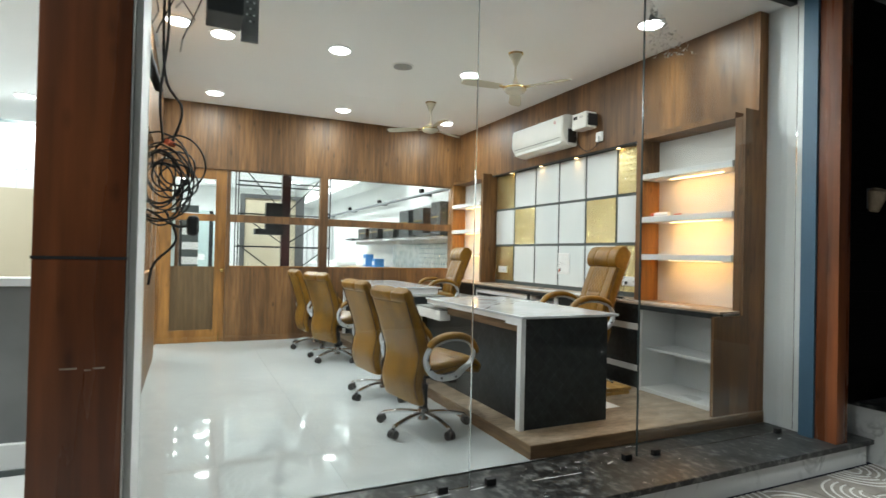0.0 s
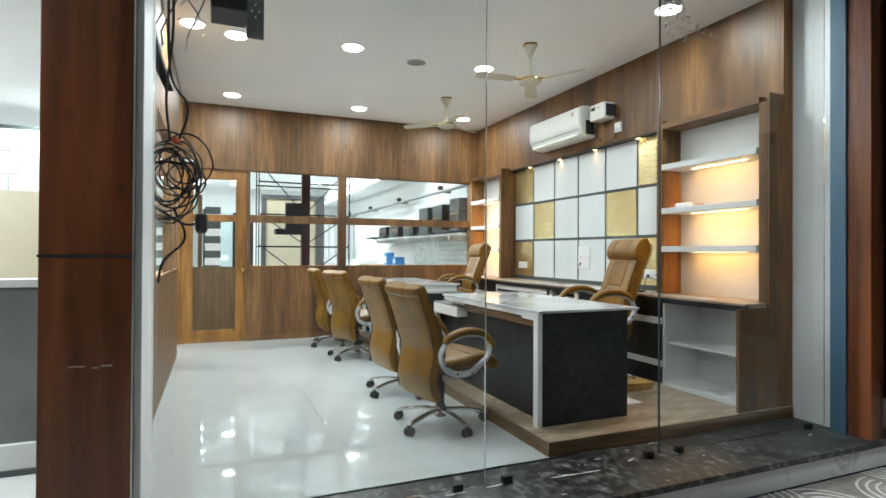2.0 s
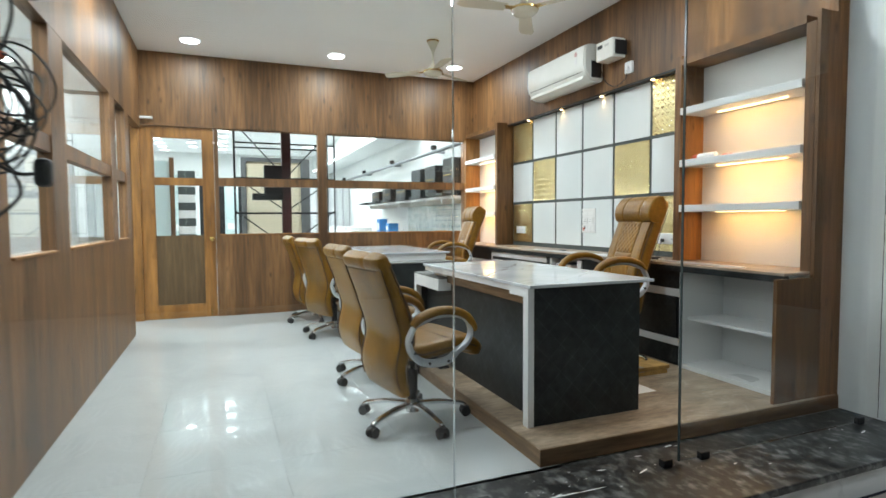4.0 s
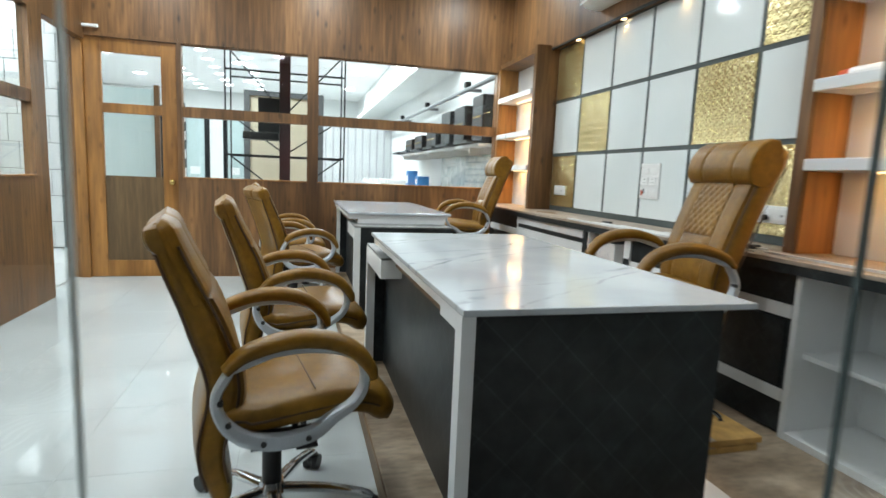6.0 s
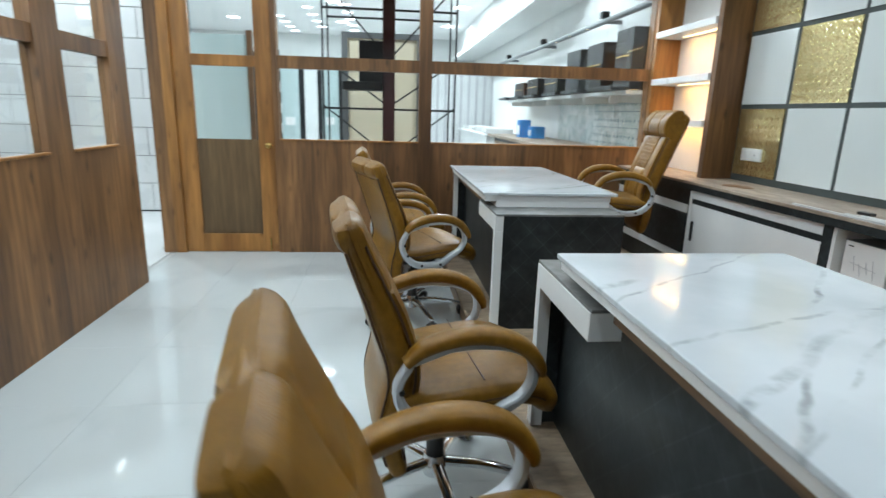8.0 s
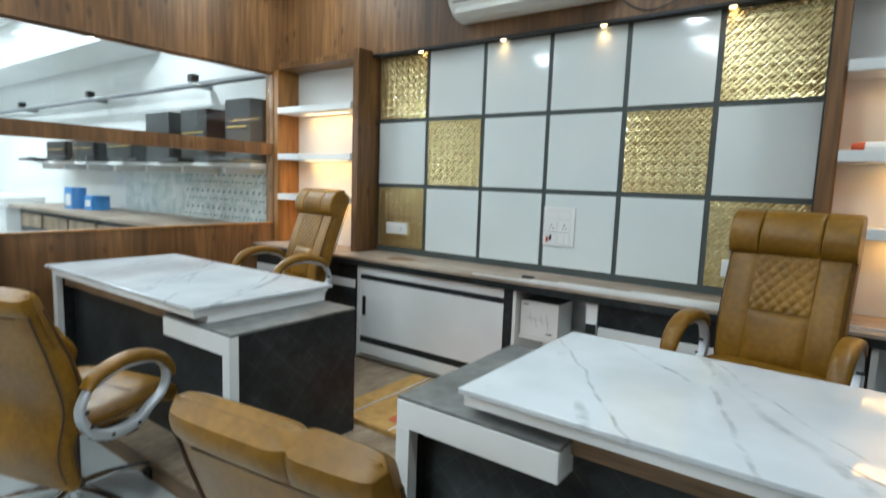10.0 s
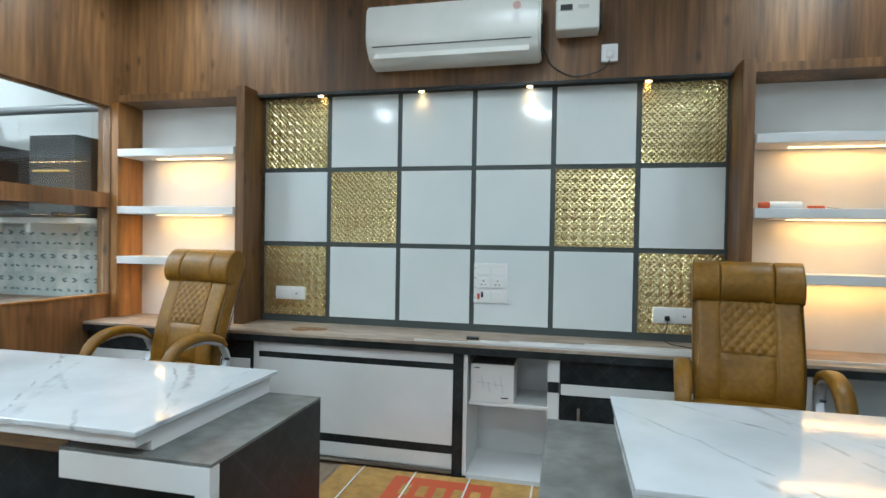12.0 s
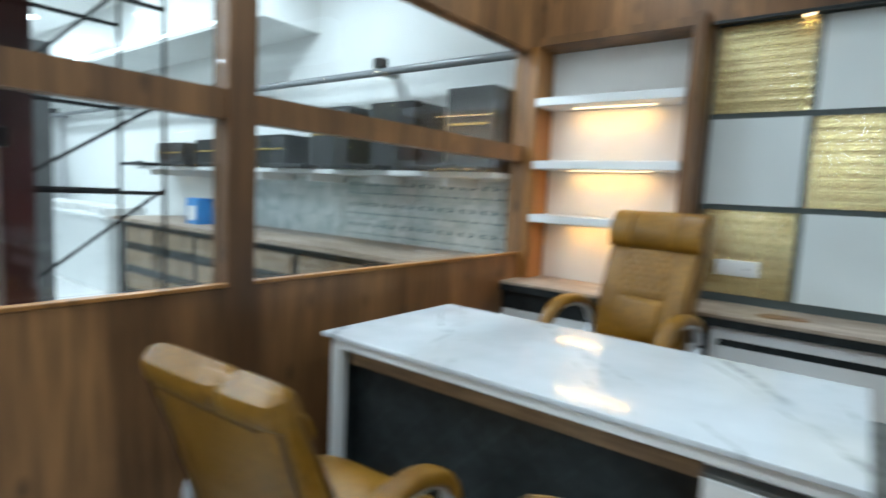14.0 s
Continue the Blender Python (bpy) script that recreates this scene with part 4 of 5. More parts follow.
        rim = [g[0][i] for i in range(nu + 1)] + [g[j][nu] for j in range(1, nv + 1)] + [g[nv][i] for i in range(nu - 1, -1, -1)] + [g[j][0] for j in range(nv - 1, 0, -1)]
        low = [b.verts.new(v.co - Vector((0.03, 0, 0))) for v in rim]
        for i in range(len(rim)):
            b.faces.new((rim[i], rim[i - 1], low[i - 1], low[i]))
        return b

    edge = lambda u, v: min(1, 12 * min(u, 1 - u)) ** 0.5 * min(1, 10 * min(v, 1 - v)) ** 0.5
    if high:
        # quilted middle, side wings, roll headrest in two pieces
        q = lambda u, v: 0.004 * edge(u, v) + 0.0075 * abs(math.sin(math.pi * (5 * u + 4.5 * v))) ** 0.6 * abs(math.sin(math.pi * (5 * u - 4.5 * v))) ** 0.6
        part("quilted_panel", patch(0.52, 0.79, -0.11, 0.11, 50, 40, q), leather, back, "diamond-quilted tan insert", True)
        part("lower_cushion", patch(0.30, 0.515, -0.11, 0.11, 12, 12, lambda u, v: 0.012 * edge(u, v)), leather, back, "", True)
        for a, c in ((-0.212, -0.113), (0.113, 0.212)):
            part("side_wing", patch(0.28, 0.79, a, c, 8, 20, lambda u, v: 0.007 * edge(u, v)), leather, back, "", True)
        for a, c in ((-0.232, -0.112), (-0.1115, 0.1115), (0.112, 0.232)):
            hl = [front(0.785 + 0.205 * k / 12, (a + c) / 2, -0.014) for k in range(13)]
            part("headrest", sweep(bmesh.new(), hl, c - a, lambda t: 0.02 + 0.125 * math.sin(math.pi * min(0.99, max(0.01, t))) ** 0.42, (0, 1, 0), 40, 13.0), leather, back, "padded tan headrest", True)
    else:
        # upper cushion folded over the top of the back, in two pieces
        def fold(t, side, f, lift):
            h = thick(t) / 2 * max(0.0, 1 - min(1.0, abs(f)) ** 4.2) ** (1 / 4.2)
            return front(t, f * wide(t) / 2 * 1.012, -thick(t) / 2 + side * (h + lift))

        stops = [(0.72 + 0.27 * k / 22, 1) for k in range(23)] + [(0.992, 0), (0.985, -1), (0.97, -1), (0.955, -1), (0.94, -1), (0.925, -1), (0.91, -1)]
        for a, c in ((-1.0, -0.262), (-0.252, 1.0)):
            b = bmesh.new()
            nu, rows = 14, []
            for j, (t, side) in enumerate(stops):
                row = []
                for i in range(nu + 1):
                    f = a + (c - a) * i / nu
                    e = min(1, 9 * min(i / nu, 1 - i / nu)) ** 0.5 * min(1, 0.45 * j, 0.6 * (len(stops) - 1 - j)) ** 0.5
                    lift = 0.001 + 0.011 * e
                    row.append(b.verts.new(fold(t, side, f, lift) if side else fold(t, 1, f, 0.0) + Vector((-0.004, 0, 0.012)) * min(1, 5 * min(i / nu, 1 - i / nu)) ** 0.5))
                rows.append(row)
            for j in range(len(rows) - 1):
                for i in range(nu):
                    b.faces.new((rows[j][i], rows[j][i + 1], rows[j + 1][i + 1], rows[j + 1][i]))
            part("upper_cushion", b, leather, back, "padded tan fold over the top", True)
        part("lower_cushion", patch(0.32, 0.715, -0.22, 0.22, 16, 16, lambda u, v: 0.01 * edge(u, v)), leather, back, "", True)
    def rear(t, y, lift):
        return front(t, y, -thick(t) - lift)

    if not high:
        part("rear_seam", sweep(bmesh.new(), [rear(0.902, -0.18 + 0.036 * k, 0.0) for k in range(11)], 0.004, 0.005, (0, 0, 1), 6, 2), seam_m, back, "", True)
    # side piping of the back
    for sy in (-1, 1):
        for off in (-0.37, 0.37):
            pts = []
            for i in range(4, n - 4):
                tan = (line[i + 1] - line[i - 1]).normalized()
                p = line[i] + tan.cross(Vector((0, 1, 0))).normalized() * thick(i / n) * off
                pts.append(Vector((p.x, sy * (wide(i / n) / 2 * 0.978), p.z)))
            part("piping", sweep(bmesh.new(), pts, 0.005 if high else 0.008, 0.005 if high else 0.008, (0, 1, 0), 8, 2), seam_m, back, "", True)
    if not high:
        part("seat_seam", sweep(bmesh.new(), [Vector((0.085, -0.235 + 0.047 * k, 0.5155)) for k in range(11)], 0.004, 0.005, (0, 0, 1), 6, 2), seam_m, seat, "", True)
    # arms
    for sy in (-1, 1):
        y = sy * (0.278 if high else 0.28)
        loop = curve([(x, y, z + up) for x, z in ((-0.135, 0.61), (-0.172, 0.54), (-0.155, 0.47), (-0.1, 0.418), (-0.02, 0.398), (0.07, 0.408), (0.125, 0.445), (0.185, 0.482), (0.212, 0.535), (0.2, 0.595), (0.145, 0.632), (0.045, 0.648), (-0.06, 0.642))], 4)[:-1]
        arm = part("armrest", sweep(bmesh.new(), loop, 0.042, lambda t: 0.024 + 0.018 * math.sin(math.pi * min(1, t * 1.5)) ** 2, (0, 1, 0), 10, 3.5, True), silver, ch, "silver loop armrest with tan pad", True)
        pad = curve([(x, y, z + up) for x, z in ((-0.15, 0.605), (-0.1, 0.646), (0.0, 0.672), (0.1, 0.666), (0.178, 0.632), (0.222, 0.58), (0.234, 0.545))], 5)
        part("arm_pad", sweep(bmesh.new(), pad, lambda t: 0.05 + 0.022 * math.sin(math.pi * min(1, max(0.02, t))) ** 0.5, lambda t: 0.018 + 0.03 * math.sin(math.pi * min(0.97, max(0.03, t))) ** 0.5, (0, 1, 0), 14, 2.8), leather, arm, "tan leather arm pad", True)
        for px, pz in ((-0.163, 0.53), (-0.145, 0.47), (-0.06, 0.406), (0.055, 0.404)):
            part("bolt", cyl(bmesh.new(), (px, y - sy * 0.001, pz + up), (px, y + sy * 0.0235, pz + up), 0.008, seg=10), black_plastic, arm)
        part("arm_bracket", box(-0.09, 0.08, min(sy * 0.21, sy * 0.29), max(sy * 0.21, sy * 0.29), 0.385 + up, 0.402 + up), black_plastic, arm)
    return ch


visitor = office_chair(False, "visitor_chair", "tan leather swivel chair with silver loop arms, facing desk", "visitor chairs at the desks")
visitor.matrix_basis = pose(2.022, 4.035, 0, 0, 0, 10)
for vx, vy, va in ((2.065, 4.99, 7), (2.068, 6.645, 18), (2.01, 7.53, 3)):
    copy_thing(visitor, pose(vx, vy, 0, 0, 0, va))
boss = office_chair(True, "executive_chair", "tan leather high-back chair with quilted back and headrest", "executive chairs")
boss.matrix_basis = pose(3.67, 4.42, ZP, 0, 0, 171)
copy_thing(boss, pose(3.635, 7.31, ZP, 0, 0, 172))


# ---- desks ----
def desk(y_end, y_low, flip, label):
    """A desk with a marble slab raised over a low grey-topped return. flip 1: the return is at the far end."""
    d = thing("desk", label, "desk", "marble-topped desks")
    x0, x1 = 2.45, 3.245
    ya, yb = sorted((y_end, y_low - flip * 0.225))
    part("tabletop", box(x0, x1, ya, yb, 0.803, 0.82, 0.003), marble, d, "veined white marble-look slab")
    xo = 0.01 if flip > 0 else 0.035
    # riser under the slab
    ra, rb = ya + (0.08 if flip > 0 else 0.012), yb - (0.012 if flip > 0 else 0.08)
    part("riser", box(2.464, 3.205, ra, rb, 0.770, 0.802), white_lam, d, "white board under the slab")
    part("riser", box(2.53, 3.2, ra + 0.001, rb - 0.001, 0.7372, 0.7698), white_lam, d, "white riser band")
    s0, s1 = sorted((y_end + flip * 0.09, y_low - flip * 0.535))
    part("recess_strip", box(2.522, 2.5295, s0, s1, 0.70, 0.7695), fascia_wood, d, "raw brown wooden strip")
    # end panel with white post at the full-height end
    e0, e1 = sorted((y_end + flip * 0.03, y_end + flip * 0.055))
    part("end_panel", box(2.481 + xo, 3.16 + xo, e0, e1, ZP, 0.8025), black_lam, d, "black slate-look end panel")
    p0, p1 = sorted((y_end + flip * 0.024, y_end + flip * 0.075))
    part("post", box(2.446 + xo, 2.48 + xo, p0, p1, ZP, 0.802), white_lam, d, "white edge post")
    t0, t1 = sorted((y_end + flip * 0.076, y_end + flip * 0.22))
    if flip > 0:
        part("bracket", box(2.446 + xo, 2.475 + xo, t0, t1, 0.755, 0.802), white_lam, d, "white bracket under the slab")
    m0, m1 = sorted((y_end + flip * 0.056, y_low - flip * 0.03))
    part("modesty_panel", box(2.545 + xo, 2.57 + xo, m0, m1, ZP, 0.735), black_lam, d, "black front panel")
    # low return
    l0, l1 = sorted((y_low, y_low - flip * 0.53))
    part("return_top", box(2.449 + xo, 3.16 + xo, l0, l1, 0.727, 0.737), grey_lam, d, "concrete-grey laminate return top")
    part("return_edge", box(2.446 + xo, 2.544 + xo, l0 + 0.001, l1 - 0.001, 0.642, 0.726, 0.002), white_lam, d, "white edge box")
    q0, q1 = sorted((y_low, y_low - flip * 0.028))
    part("return_side", box(2.49 + xo, 3.158 + xo, q0, q1, ZP, 0.7265), black_lam, d, "black return side panel")
    r0, r1 = sorted((y_low - flip * 0.0005, y_low - flip * 0.05))
    part("return_post", box(2.446 + xo, 2.489 + xo, r0, r1, ZP, 0.6415), white_lam, d, "white edge post")
    part("pedestal", box(2.72 + xo, 3.14 + xo, min(q0, l0) + 0.035, max(q1, l1) - 0.035, ZP, 0.725), black_lam, d, "black drawer pedestal")
    return d


desk(3.455, 5.258, 1, "black and white desk with veined marble slab, near front")
desk(8.035, 6.178, -1, "black and white desk with veined marble slab by windows")


# ---- wall of shelves, panels and counter ----
def back_counter():
    xf = 4.05
    w = thing("counter_worktop", "long dusty brown worktop with black edge", "worktop")
    part("top", box(xf - 0.03, XP + 0.01, 3.274, YB - 0.003, 0.815, 0.832, 0.002), counter_top_m, w)
    part("edge", box(xf - 0.026, xf + 0.01, 3.275, YB - 0.004, 0.775, 0.8145), black_lam, w, "black front edge")
    # far drawers, black with white stripes
    c = thing("drawer_cabinet", "black cabinet with two white stripes", "cabinet", "units under the worktop")
    part("body", box(xf + 0.012, XP, 7.03, YB - 0.005, ZP + 0.02, 0.774), black_lam, c)
    for z0, z1 in ((0.60, 0.66), (0.245, 0.30)):
        part("stripe", box(xf + 0.004, xf + 0.012, 7.05, YB - 0.01, z0, z1), white_lam, c, "white stripe")
    for ya, yb in ((7.05, 7.64), (7.66, 8.24)):
        part("door", box(xf + 0.002, xf + 0.0115, ya, yb, 0.31, 0.59), black_lam, c)
    part("plinth", box(xf + 0.03, XP, 7.03, YB - 0.006, ZP, ZP + 0.019), black_plastic, c)
    # white sliding-door cabinet
    c = thing("sliding_cabinet", "white sliding-door cabinet with two black stripes", "cabinet", "units under the worktop")
    part("body", box(xf + 0.02, XP, 5.80, 7.02, ZP + 0.02, 0.774), white_lam, c)
    for z0, z1, mt in ((0.735 - 0.02, 0.77, white_lam), (0.68, 0.714, black_lam), (0.262, 0.679, white_lam), (0.215, 0.261, black_lam), (0.135, 0.214, white_lam)):
        part("panel" if mt is white_lam else "stripe", box(xf, xf + 0.019, 5.80, 6.985, z0, z1, 0.001), mt, c)
    part("side_edge", box(xf, xf + 0.019, 6.987, 7.02, ZP + 0.02, 0.774), white_lam, c)
    part("handle", box(xf - 0.012, xf, 6.93, 6.955, 0.42, 0.56, 0.004), black_plastic, c, "black pull handle")
    part("track", box(xf - 0.006, xf + 0.02, 5.80, 7.02, ZP + 0.022, ZP + 0.036), alu, c, "aluminium sliding track")
    part("divider", box(xf - 0.004, XP, 5.742, 5.798, ZP, 0.774), black_lam, c, "black divider panel")
    # open niche
    c = thing("open_cabinet", "open white cabinet with one shelf and striped post", "cabinet", "units under the worktop")
    part("back", box(XP - 0.02, XP, 5.23, 5.741, ZP, 0.774), white_lam, c)
    part("side", box(xf + 0.002, XP - 0.02, 5.72, 5.741, ZP + 0.02, 0.774), white_lam, c)
    part("shelf", box(xf + 0.05, XP - 0.021, 5.29, 5.719, 0.485, 0.503), white_lam, c)
    part("bottom", box(xf - 0.002, XP - 0.021, 5.29, 5.719, ZP, ZP + 0.03), white_lam, c)
    part("post", box(xf, XP - 0.021, 5.228, 5.289, ZP, 0.774), white_lam, c)
    for z0, z1 in ((0.60, 0.655), (0.225, 0.27)):
        part("stripe", box(xf - 0.004, xf - 0.001, 5.23, 5.288, z0, z1), black_lam, c, "black square on the post")
    # near black cabinet
    c = thing("storage_cabinet", "black cabinet with two white stripes and handle", "cabinet", "units under the worktop")
    part("body", box(xf + 0.012, XP, 4.075, 5.226, ZP + 0.02, 0.774), black_lam, c)
    for z0, z1 in ((0.59, 0.645), (0.235, 0.285)):
        part("stripe", box(xf + 0.002, xf + 0.011, 4.08, 5.22, z0, z1), white_lam, c, "white stripe")
    for ya, yb in ((4.66, 5.2), (4.10, 4.64)):
        part("door", box(xf + 0.003, xf + 0.0112, ya, yb, 0.295, 0.58), black_lam, c)
    part("handle", box(xf - 0.02, xf - 0.008, 5.12, 5.135, 0.36, 0.53, 0.003), alu, c, "steel bar handle")
    part("handle_foot", box(xf - 0.01, xf + 0.003, 5.122, 5.133, 0.37, 0.385), alu, c)
    part("plinth", box(xf + 0.03, XP, 4.075, 5.226, ZP, ZP + 0.019), black_plastic, c)
    # open white unit at the street end
    c = thing("open_shelf_unit", "open pale grey-white cabinet with one shelf", "cabinet", "units under the worktop")
    xg = xf - 0.06
    part("back", box(XP - 0.02, XP, 3.274, 4.07, ZP, 0.774), white_lam, c)
    part("side", box(xg + 0.06, XP - 0.021, 4.045, 4.07, ZP, 0.774), white_lam, c)
    part("side", box(xg + 0.06, XP - 0.021, 3.274, 3.295, ZP, 0.774), white_lam, c)
    part("shelf", box(xf + 0.05, XP - 0.021, 3.296, 4.044, 0.43, 0.45), white_lam, c)
    part("bottom", box(xf, XP - 0.021, 3.296, 4.044, ZP + 0.001, ZP + 0.03), white_lam, c)


def display_wall():
    """Six by three panels, white glass and embossed gold, on grey joints."""
    b = struct("panel_backing", box(XP, XP + 0.011, 4.331, 7.217, 0.833, 2.334), grid_m, "grey joint strips behind the wall panels", "wall panel")
    y_top, step, z0, zstep, gap = 7.215, 0.4805, 0.864, 0.4895, 0.03
    wb = box(-0.006, 0.0, -(step - gap) / 2, (step - gap) / 2, -(zstep - gap) / 2, (zstep - gap) / 2)
    wm = bpy.data.meshes.new("white_panel")
    wb.to_mesh(wm)
    wb.free()
    wm.materials.append(white_gloss)
    # gold: rows of broad diamonds between rows of diamonds cut in four
    n = 8
    hw, hz = (step - gap) / 2, (zstep - gap) / 2
    verts, faces = [], []

    def stud(cx, cz, ru, rv, h, flat):
        """A low four-sided stud, cut off at the panel's rim."""
        k = len(verts)
        for x, f in ((-0.004, 1.0), (-0.004 - h, flat)):
            for dx, dz in ((-ru, 0), (0, -rv), (ru, 0), (0, rv)):
                verts.append((x, max(-hw, min(hw, cx + dx * f)), max(-hz, min(hz, cz + dz * f))))
        faces.extend([(k + a, k + (a + 1) % 4, k + 4 + (a + 1) % 4, k + 4 + a) for a in range(4)] + [(k + 4, k + 5, k + 6, k + 7)])

    for j in range(2 * n + 1):
        for i in range(n + (0 if j % 2 else 1)):
            cx, cz = (2 * (i + (0.5 if j % 2 else 0.0)) / n - 1) * hw, (j / n - 1) * hz
            ru, rv = hw / n, hz / n
            if j % 2 == 0:
                stud(cx, cz, ru * 0.97, rv * 0.97, 0.0022, 0.42)
                continue
            for dx, dz in ((-0.5, 0), (0.5, 0), (0, -0.5), (0, 0.5)):
                stud(cx + dx * ru, cz + dz * rv, ru * 0.46, rv * 0.47, 0.002, 0.3)
    k = len(verts)
    verts += [(-0.004, -hw, -hz), (-0.004, hw, -hz), (-0.004, hw, hz), (-0.004, -hw, hz), (0, -hw, -hz), (0, hw, -hz), (0, hw, hz), (0, -hw, hz)]
    faces += [(k, k + 1, k + 2, k + 3)] + [(k + a, k + (a + 1) % 4, k + 4 + (a + 1) % 4, k + 4 + a) for a in range(4)]
    gm = bpy.data.meshes.new("gold_panel")
    gm.from_pydata(verts, [], faces)
    gm.materials.append(gold_m)
    gold = {(0, 2), (5, 2), (1, 1), (4, 1), (0, 0), (5, 0)}
    for c in range(6):
        for r in range(3):
            m = pose(XP - 0.001, y_top - (c + 0.5) * step, z0 + (r + 0.5) * zstep)
            piece("gold_panel" if (c, r) in gold else "white_panel", gm if (c, r) in gold else wm, b, m)
    for i, py in enumerate((6.79, 6.11, 5.44, 4.77)):
        s = thing("panel_spot", "small warm recessed spotlight, lit", "spotlight", "spotlights over the wall panels")
        part("ring", cyl(bmesh.new(), (4.425, py, 2.321), (4.425, py, 2.335), 0.024, 0.028, 18), brass, s, "", True)
        part("lens", cyl(bmesh.new(), (4.425, py, 2.316), (4.425, py, 2.321), 0.018, 0.018, 16), spot_glow, s)
    # Black strip that draws the shadow under the pelmet.
    struct("trim", box(XU - 0.0, XU + 0.02, 4.34, 7.22, 2.318, 2.3345), black_lam, "pelmet edge above the panels, its shadow put in as black")


def shelf_bay(y0, y1, side_l, side_r, label):
    """An open shelf niche with warm lit strips; y0 is the near side."""
    b = thing("wall_shelves", label, "shelf unit", "lit shelf niches")
    part("back", box(XP - 0.008, XP + 0.01, y0, y1, 0.833, 2.285), shelf_back, b)
    part("top", box(4.235, XP + 0.01, y0 - 0.045 if side_l else y0, y1 + (0.045 if side_r else 0), 2.288, 2.334), wood, b)
    # The far end side takes the orange copy, warm light in its colour.
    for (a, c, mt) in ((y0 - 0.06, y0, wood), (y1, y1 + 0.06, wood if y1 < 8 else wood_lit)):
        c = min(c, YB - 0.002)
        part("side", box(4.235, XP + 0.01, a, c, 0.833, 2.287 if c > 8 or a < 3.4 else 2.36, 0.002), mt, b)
    # Linings reach only as high as the glow that their orange imitates.
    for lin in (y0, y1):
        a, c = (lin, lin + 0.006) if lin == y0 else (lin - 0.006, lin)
        part("lining", box(4.25, XP - 0.009, a, c, 0.834, 1.95), wood_lit, b, "lining coloured orange-brown for the warm strip glow")
    for z in (1.92, 1.535, 1.2):
        s = part("shelf", box(4.22, XP - 0.009, y0 + 0.007, y1 - 0.007, z, z + 0.05, 0.003), white_lam, b, "white shelf board")
        yc, hl = (y0 + y1) / 2, (y1 - y0) * 0.28
        part("light_strip", box(4.365, 4.385, yc - hl, yc + hl, z - 0.0045, z - 0.0005), strip_glow, s, "warm LED strip, lit")
    return b


back_counter()
display_wall()
shelf_bay(7.283, 8.175, False, False, "walnut shelf niche with white shelves, lit warm, beside window")
shelf_bay(3.335, 4.27, False, False, "walnut shelf niche with white shelves, lit warm, street end")


# ---- ceiling things ----
for lx, ly in DOWNLIGHTS:
    d = thing("downlight", "round white recessed ceiling downlight, lit", "downlight", "office ceiling lights")
    part("rim", cyl(bmesh.new(), (lx, ly, ZC - 0.01), (lx, ly, ZC), 0.108, 0.112, 28), plate_w, d, "", True)
    part("diffuser", cyl(bmesh.new(), (lx, ly, ZC - 0.013), (lx, ly, ZC - 0.0102), 0.095, 0.095, 28), lamp_glow, d)
d = thing("ceiling_speaker", "flat round grey-white ceiling speaker", "speaker")
part("rim", cyl(bmesh.new(), (2.43, 5.7, ZC - 0.008), (2.43, 5.7, ZC), 0.11, 0.115, 28), ceiling_m, d, "", True)
part("grille", cyl(bmesh.new(), (2.43, 5.7, ZC - 0.011), (2.43, 5.7, ZC - 0.0082), 0.095, 0.095, 28), soffit_m, d)


def ceiling_fan(turn):
    f = thing("ceiling_fan", "ivory three-blade ceiling fan with brass trim", "ceiling fan", "ceiling fans")
    part("canopy", cyl(cyl(bmesh.new(), (0, 0, -0.1), (0, 0, -0.012), 0.022, 0.062, 24), (0, 0, -0.112), (0, 0, -0.1), 0.018, 0.022, 24), fan_white, f, "", True)
    part("canopy_ring", cyl(bmesh.new(), (0, 0, -0.014), (0, 0, 0), 0.066, 0.07, 28), brass, f, "brass ring against the ceiling", True)
    part("downrod", cyl(bmesh.new(), (0, 0, -0.275), (0, 0, -0.1), 0.011, 0.011, 12), fan_white, f, "", True)
    part("lower_canopy", cyl(bmesh.new(), (0, 0, -0.295), (0, 0, -0.235), 0.036, 0.014, 20), fan_white, f, "", True)
    m = bmesh.new()
    cyl(m, (0, 0, -0.318), (0, 0, -0.29), 0.1, 0.045, 28)
    cyl(m, (0, 0, -0.345), (0, 0, -0.318), 0.104, 0.1, 28)
    cyl(m, (0, 0, -0.368), (0, 0, -0.345), 0.086, 0.104, 28)
    cyl(m, (0, 0, -0.384), (0, 0, -0.368), 0.045, 0.086, 28)
    part("motor", m, fan_white, f, "", True)
    part("trim_ring", cyl(bmesh.new(), (0, 0, -0.338), (0, 0, -0.324), 0.107, 0.107, 28), brass, f, "brass trim ring", True)
    for i in range(3):
        a = math.radians(120 * i + turn)
        rot = pose(0, 0, 0, 0, 0, math.degrees(a))
        b = bmesh.new()
        sweep(b, [Vector((0.09 + 0.09 * k, 0, -0.33)) for k in range(2)], 0.06, 0.006, (0, 1, 0), 8, 6)
        b.transform(rot)
        arm = part("blade_iron", b, brass, f, "brass blade iron", True)
        b = bmesh.new()
        pts = [Vector((0.16 + 0.055 * k, 0, -0.331 - 0.001 * k)) for k in range(8)]
        sweep(b, pts, lambda t: 0.1 + 0.035 * t - 0.05 * max(0, t - 0.85) / 0.15, 0.006, (0, 0.985, 0.17), 12, 5)
        b.transform(rot)
        part("blade", b, fan_white, f, "", True)
    return f


fan = ceiling_fan(58)
fan.matrix_basis = pose(3.24, 4.86, ZC)
copy_thing(fan, pose(3.21, 6.77, ZC, 0, 0, -33))


